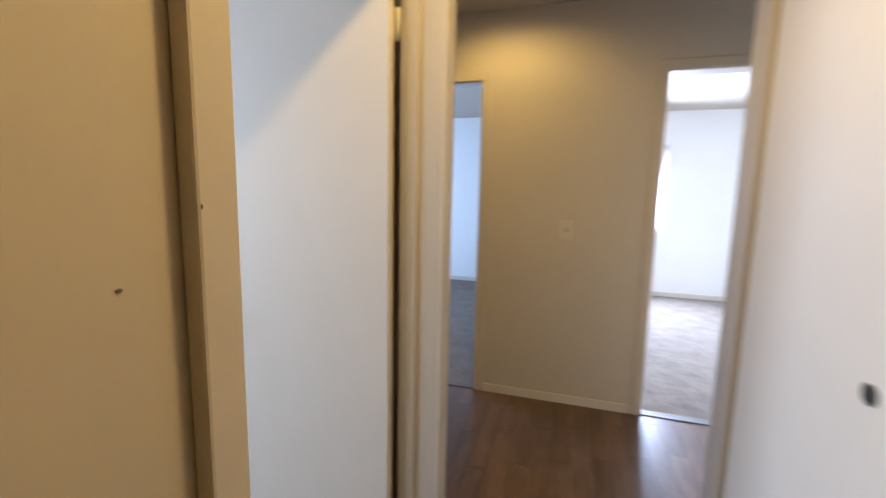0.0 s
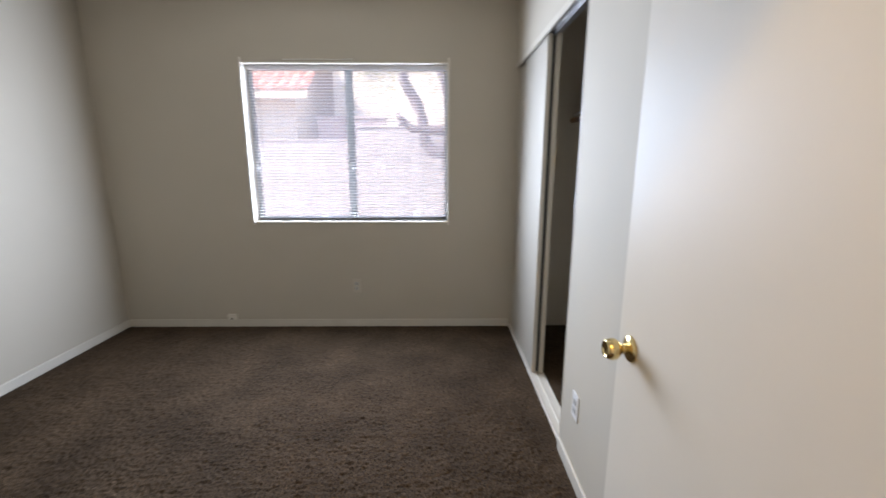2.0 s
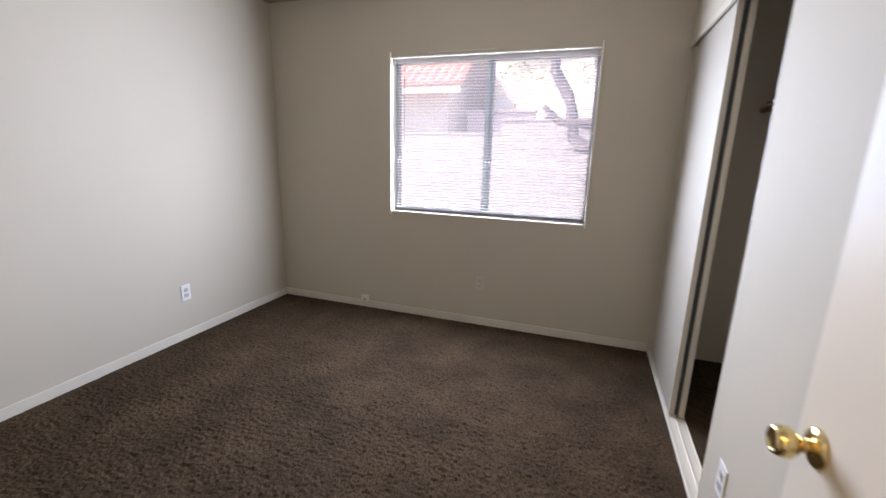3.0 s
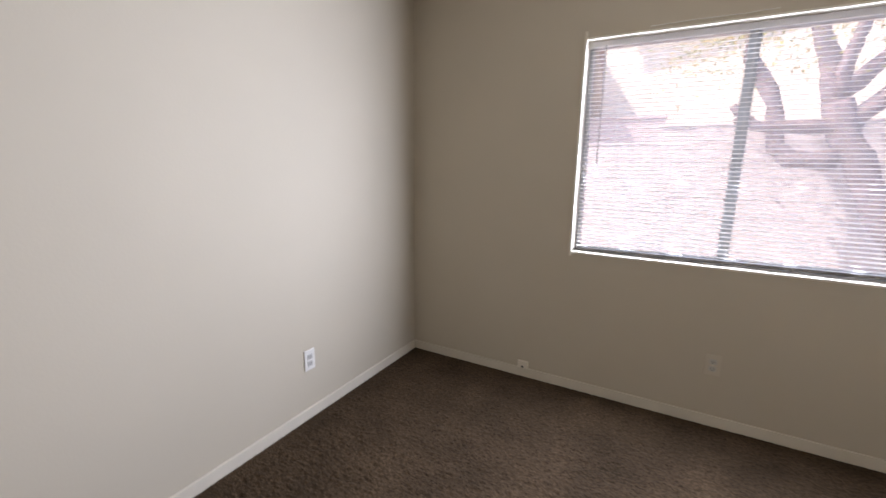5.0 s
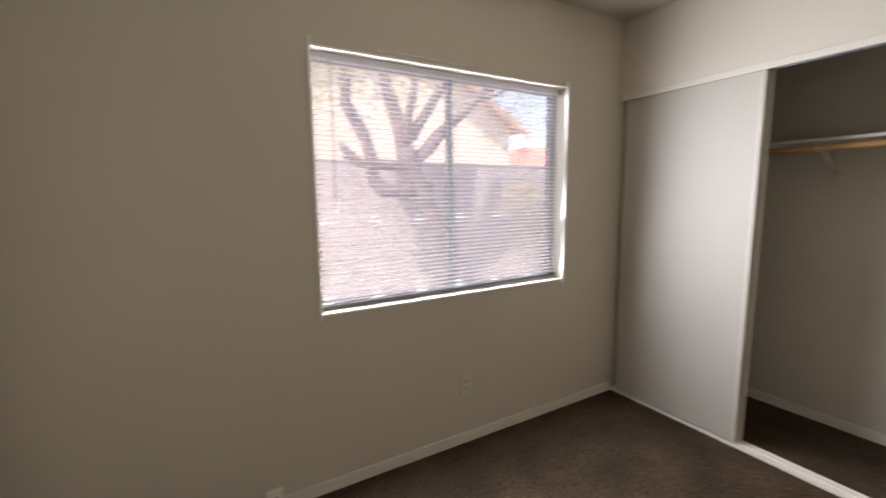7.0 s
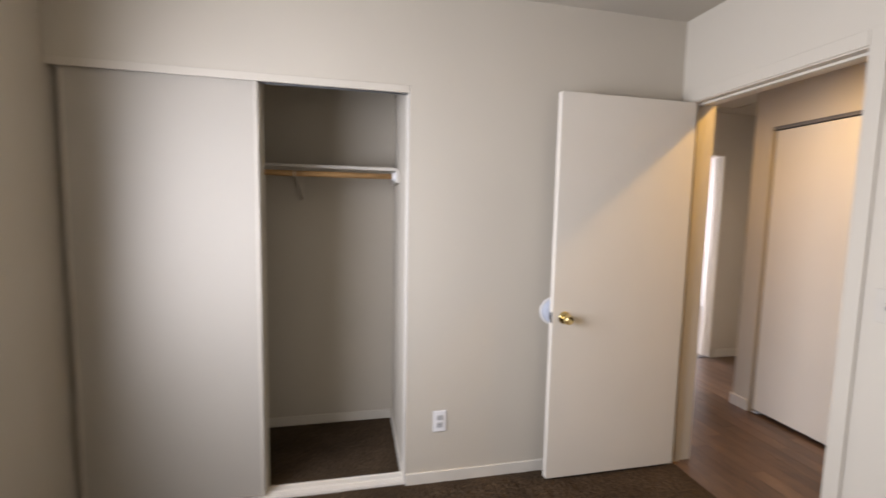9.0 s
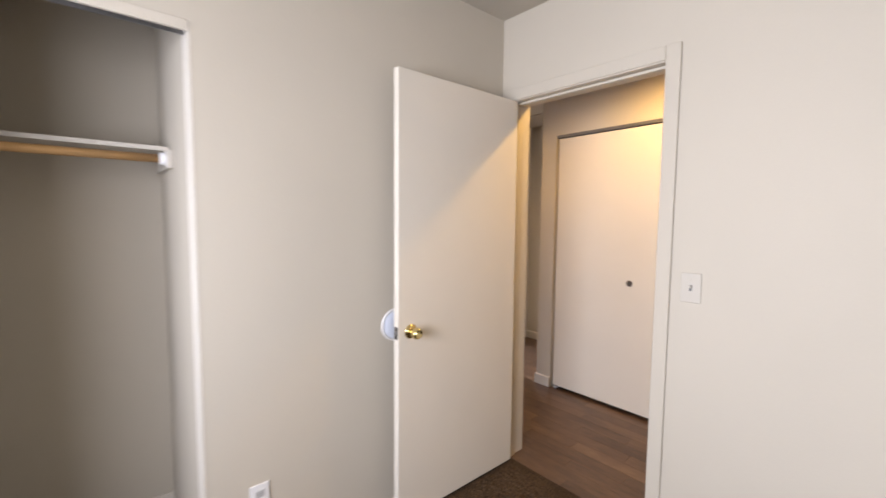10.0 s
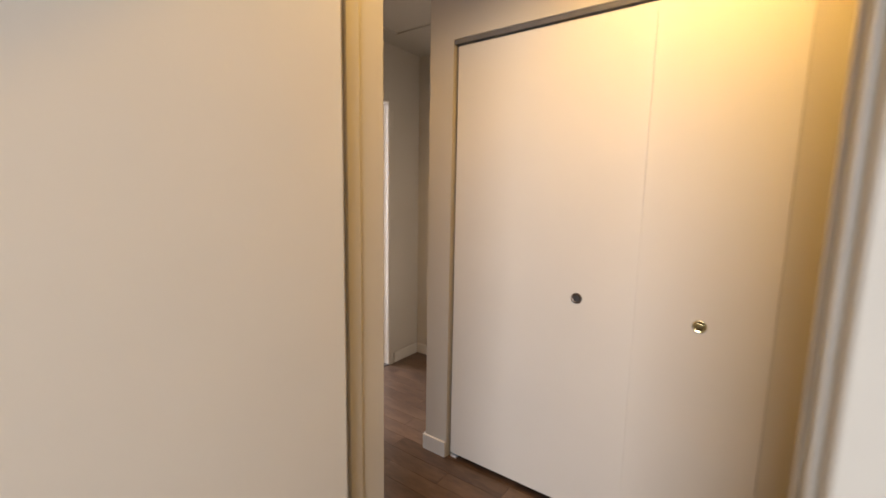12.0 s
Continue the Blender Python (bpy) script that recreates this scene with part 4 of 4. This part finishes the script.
def house(name, label, x0, x1, y0, y1, eave, ridge, wall_mat, windows):
    """A stucco house with a hipped barrel-tile roof."""
    h = thing(name, label, "house", Matrix.Translation((0, 0, 0)))
    part("wall", boxes((x0, x1, y0, y1, GZ - 0.1, eave)), wall_mat, h)
    o, d = 0.45, (y1 - y0) / 2
    ym = (y0 + y1) / 2
    ra, rb = (x0 + d, ym, ridge), (x1 - d, ym, ridge)
    c = [(x0 - o, y0 - o, eave - 0.08), (x1 + o, y0 - o, eave - 0.08), (x1 + o, y1 + o, eave - 0.08), (x0 - o, y1 + o, eave - 0.08)]
    part("roof_slope", tiled_slope(c[0], c[1], ra, rb), ROOF, h, "terracotta barrel tiles")
    part("roof_slope", tiled_slope(c[1], c[2], rb, rb), ROOF, h, "terracotta barrel tiles")
    part("roof_slope", tiled_slope(c[2], c[3], rb, ra), ROOF, h, "terracotta barrel tiles")
    part("roof_slope", tiled_slope(c[3], c[0], ra, ra), ROOF, h, "terracotta barrel tiles")
    part("soffit", boxes((x0 - o + 0.02, x1 + o - 0.02, y0 - o + 0.02, y1 + o - 0.02, eave - 0.10, eave - 0.05)), STUCCO, h)
    for a, b, z0, z1 in windows:
        w = part("window", boxes((a, b, y0 - 0.03, y0 + 0.01, z0, z1)), HOUSE_GLASS, h)
        part("frame", boxes((a - 0.06, a, y0 - 0.05, y0, z0 - 0.06, z1 + 0.06), (b, b + 0.06, y0 - 0.05, y0, z0 - 0.06, z1 + 0.06),
                            (a, b, y0 - 0.05, y0, z1, z1 + 0.06), (a, b, y0 - 0.05, y0, z0 - 0.06, z0),
                            ((a + b) / 2 - 0.02, (a + b) / 2 + 0.02, y0 - 0.045, y0, z0, z1)), STUCCO_WHITE, w)
    return h




def side_gable_house(name, label, x0, x1, y0, y1, eave, ridge, wall_mat):
    """A stucco house whose tiled slope faces the garden; its gable ends look east and west."""
    h = thing(name, label, "house")
    ym = (y0 + y1) / 2
    bm = bmesh.new()
    shape = ((y0, GZ - 0.1), (y1, GZ - 0.1), (y1, eave), (ym, ridge), (y0, eave))
    ends = [[bm.verts.new((x, y, z)) for y, z in shape] for x in (x0, x1)]
    for e in ends:
        bm.faces.new(e)
    for k in range(5):
        q = (k + 1) % 5
        bm.faces.new((ends[0][k], ends[0][q], ends[1][q], ends[1][k]))
    part("wall", bm, wall_mat, h)
    o = 0.42
    drop = o * (ridge - eave) / (ym - y0)
    low = eave - drop + 0.06
    part("roof_slope", tiled_slope((x0 - o, y0 - o, low), (x1 + o, y0 - o, low), (x0 - o, ym, ridge + 0.06), (x1 + o, ym, ridge + 0.06)), ROOF, h, "terracotta barrel tiles")
    part("roof_slope", tiled_slope((x1 + o, y1 + o, low), (x0 - o, y1 + o, low), (x1 + o, ym, ridge + 0.06), (x0 - o, ym, ridge + 0.06)), ROOF, h, "terracotta barrel tiles")
    part("fascia_board", boxes((x0 - o, x1 + o, y0 - o - 0.01, y0 - o + 0.03, low - 0.14, low + 0.01), bevel=0.004), STUCCO, h, "cream fascia board")
    return h


side_gable_house("neighbour_house", "cream stucco house with a pinkish terracotta tile roof", -11.5, -3.9, 9.95, 16.0, 3.06, 5.15, STUCCO)

yard = thing("yard_wall", "pinkish stucco yard wall joining the neighbouring houses", "wall")
part("panel", boxes((-3.57, -1.89, 10.5, 10.68, GZ - 0.1, 2.34), bevel=0.006), PINK_STUCCO, yard)
part("cap", boxes((-3.60, -1.86, 10.47, 10.71, 2.345, 2.41), bevel=0.008), PINK_STUCCO, yard)


def gable_house(name, label, xl, xm_, xr, y0, y1, eave_l, ridge, eave, wall_mat):
    """A stucco house whose gable end faces the garden."""
    h = thing(name, label, "house")
    bm = bmesh.new()
    shape = ((xl, GZ - 0.1), (xr, GZ - 0.1), (xr, eave), (xm_, ridge), (xl, eave_l))
    ends = [[bm.verts.new((x, y, z)) for x, z in shape] for y in (y0, y1)]
    for e in ends:
        bm.faces.new(e)
    for k in range(5):
        q = (k + 1) % 5
        bm.faces.new((ends[0][k], ends[0][q], ends[1][q], ends[1][k]))
    part("wall", bm, wall_mat, h)
    o = 0.4
    low_r = eave - o * (ridge - eave) / (xr - xm_)
    low_l = eave_l - 0.1 * (ridge - eave_l) / (xm_ - xl)
    part("roof_slope", tiled_slope((xr + o, y0 - o, low_r + 0.06), (xr + o, y1 + o, low_r + 0.06), (xm_, y0 - o, ridge + 0.06), (xm_, y1 + o, ridge + 0.06)), ROOF, h, "orange barrel tiles")
    part("roof_slope", tiled_slope((xl - 0.1, y1 + o, low_l + 0.06), (xl - 0.1, y0 - o, low_l + 0.06), (xm_, y1 + o, ridge + 0.06), (xm_, y0 - o, ridge + 0.06)), ROOF, h, "orange barrel tiles")
    for xe, ze in ((xr + o, low_r), (xl - 0.1, low_l)):
        fb = bmesh.new()
        v = [fb.verts.new(c) for c in ((xm_, y0 - o - 0.01, ridge + 0.10), (xe, y0 - o - 0.01, ze + 0.10), (xe, y0 - o - 0.01, ze - 0.10), (xm_, y0 - o - 0.01, ridge - 0.10))]
        f = fb.faces.new(v)
        ext = bmesh.ops.extrude_face_region(fb, geom=[f])["geom"]
        bmesh.ops.translate(fb, vec=(0, 0.04, 0), verts=[g for g in ext if isinstance(g, bmesh.types.BMVert)])
        part("barge_board", fb, ROOF, h, "rust-coloured barge board")
    part("vent", boxes((xm_ - 0.25, xm_ + 0.25, y0 - 0.03, y0, eave + 0.5, eave + 0.9)), STUCCO_WHITE, h)
    return h


gable_house("neighbour_house", "cream stucco gable house with an orange tile roof", -3.3, 1.6, 5.7, 11.2, 18.0, 4.75, 5.85, 3.35, STUCCO)
house("neighbour_house", "white stucco house far off", 13.5, 24.0, 20.0, 28.0, 3.0, 4.6, STUCCO_WHITE, [(15.0, 17.0, 1.2, 2.4)])

# ---------------------------------------------------------------- hall planks, last
hall_floor = structure("floor_hall", boxes((-2.4, 0.507, HY - 0.1, -0.034, -0.034, -0.010), (0.507, END - 0.006, -2.12, JAMB - 0.09, -0.034, -0.010), (0.1, 0.507, -0.034, JAMB - 0.09, -0.034, -0.010),
                                          (-1.0, 0.42, HY - 0.62, HY - 0.1, -0.034, -0.010)),
                       material("plank_joint", (0.03, 0.02, 0.014), 0.8, vary=0.1), "brown wood-look plank floor")
PW, PL = 0.098, 0.66
plank_cache = {}


def plank(x0, x1, y0, y1):
    w, d = round(x1 - x0, 3), round(y1 - y0, 3)
    if w < 0.02 or d < 0.015:
        return
    if (w, d) not in plank_cache:
        plank_cache[(w, d)] = mesh_of("plank", boxes((0.0007, w - 0.0007, 0.0007, d - 0.0007, -0.012, 0.0), bevel=0.0), LAMINATE)
    p = new("plank", plank_cache[(w, d)])
    p.parent = hall_floor
    p.matrix_basis = pose(x0, y0, 0)


def lay(x0, x1, y0, y1):
    j0 = math.floor((y0 - HY) / PW + 1e-6)
    for j in range(j0, math.ceil((y1 - HY) / PW - 1e-6)):
        a, b = max(y0, HY + j * PW), min(y1, HY + (j + 1) * PW)
        off = (j * 0.437 % 1.0) * PL
        k = math.floor((x0 - off) / PL)
        while off + k * PL < x1:
            plank(max(x0, off + k * PL), min(x1, off + (k + 1) * PL), a, b)
            k += 1


lay(-2.4, END - 0.006, HY, -0.032)
lay(0.507, END - 0.006, -2.12, HY)
lay(0.1, END - 0.006, -0.032, JAMB - 0.09)
lay(-1.0, 0.42, HY - 0.62, HY)
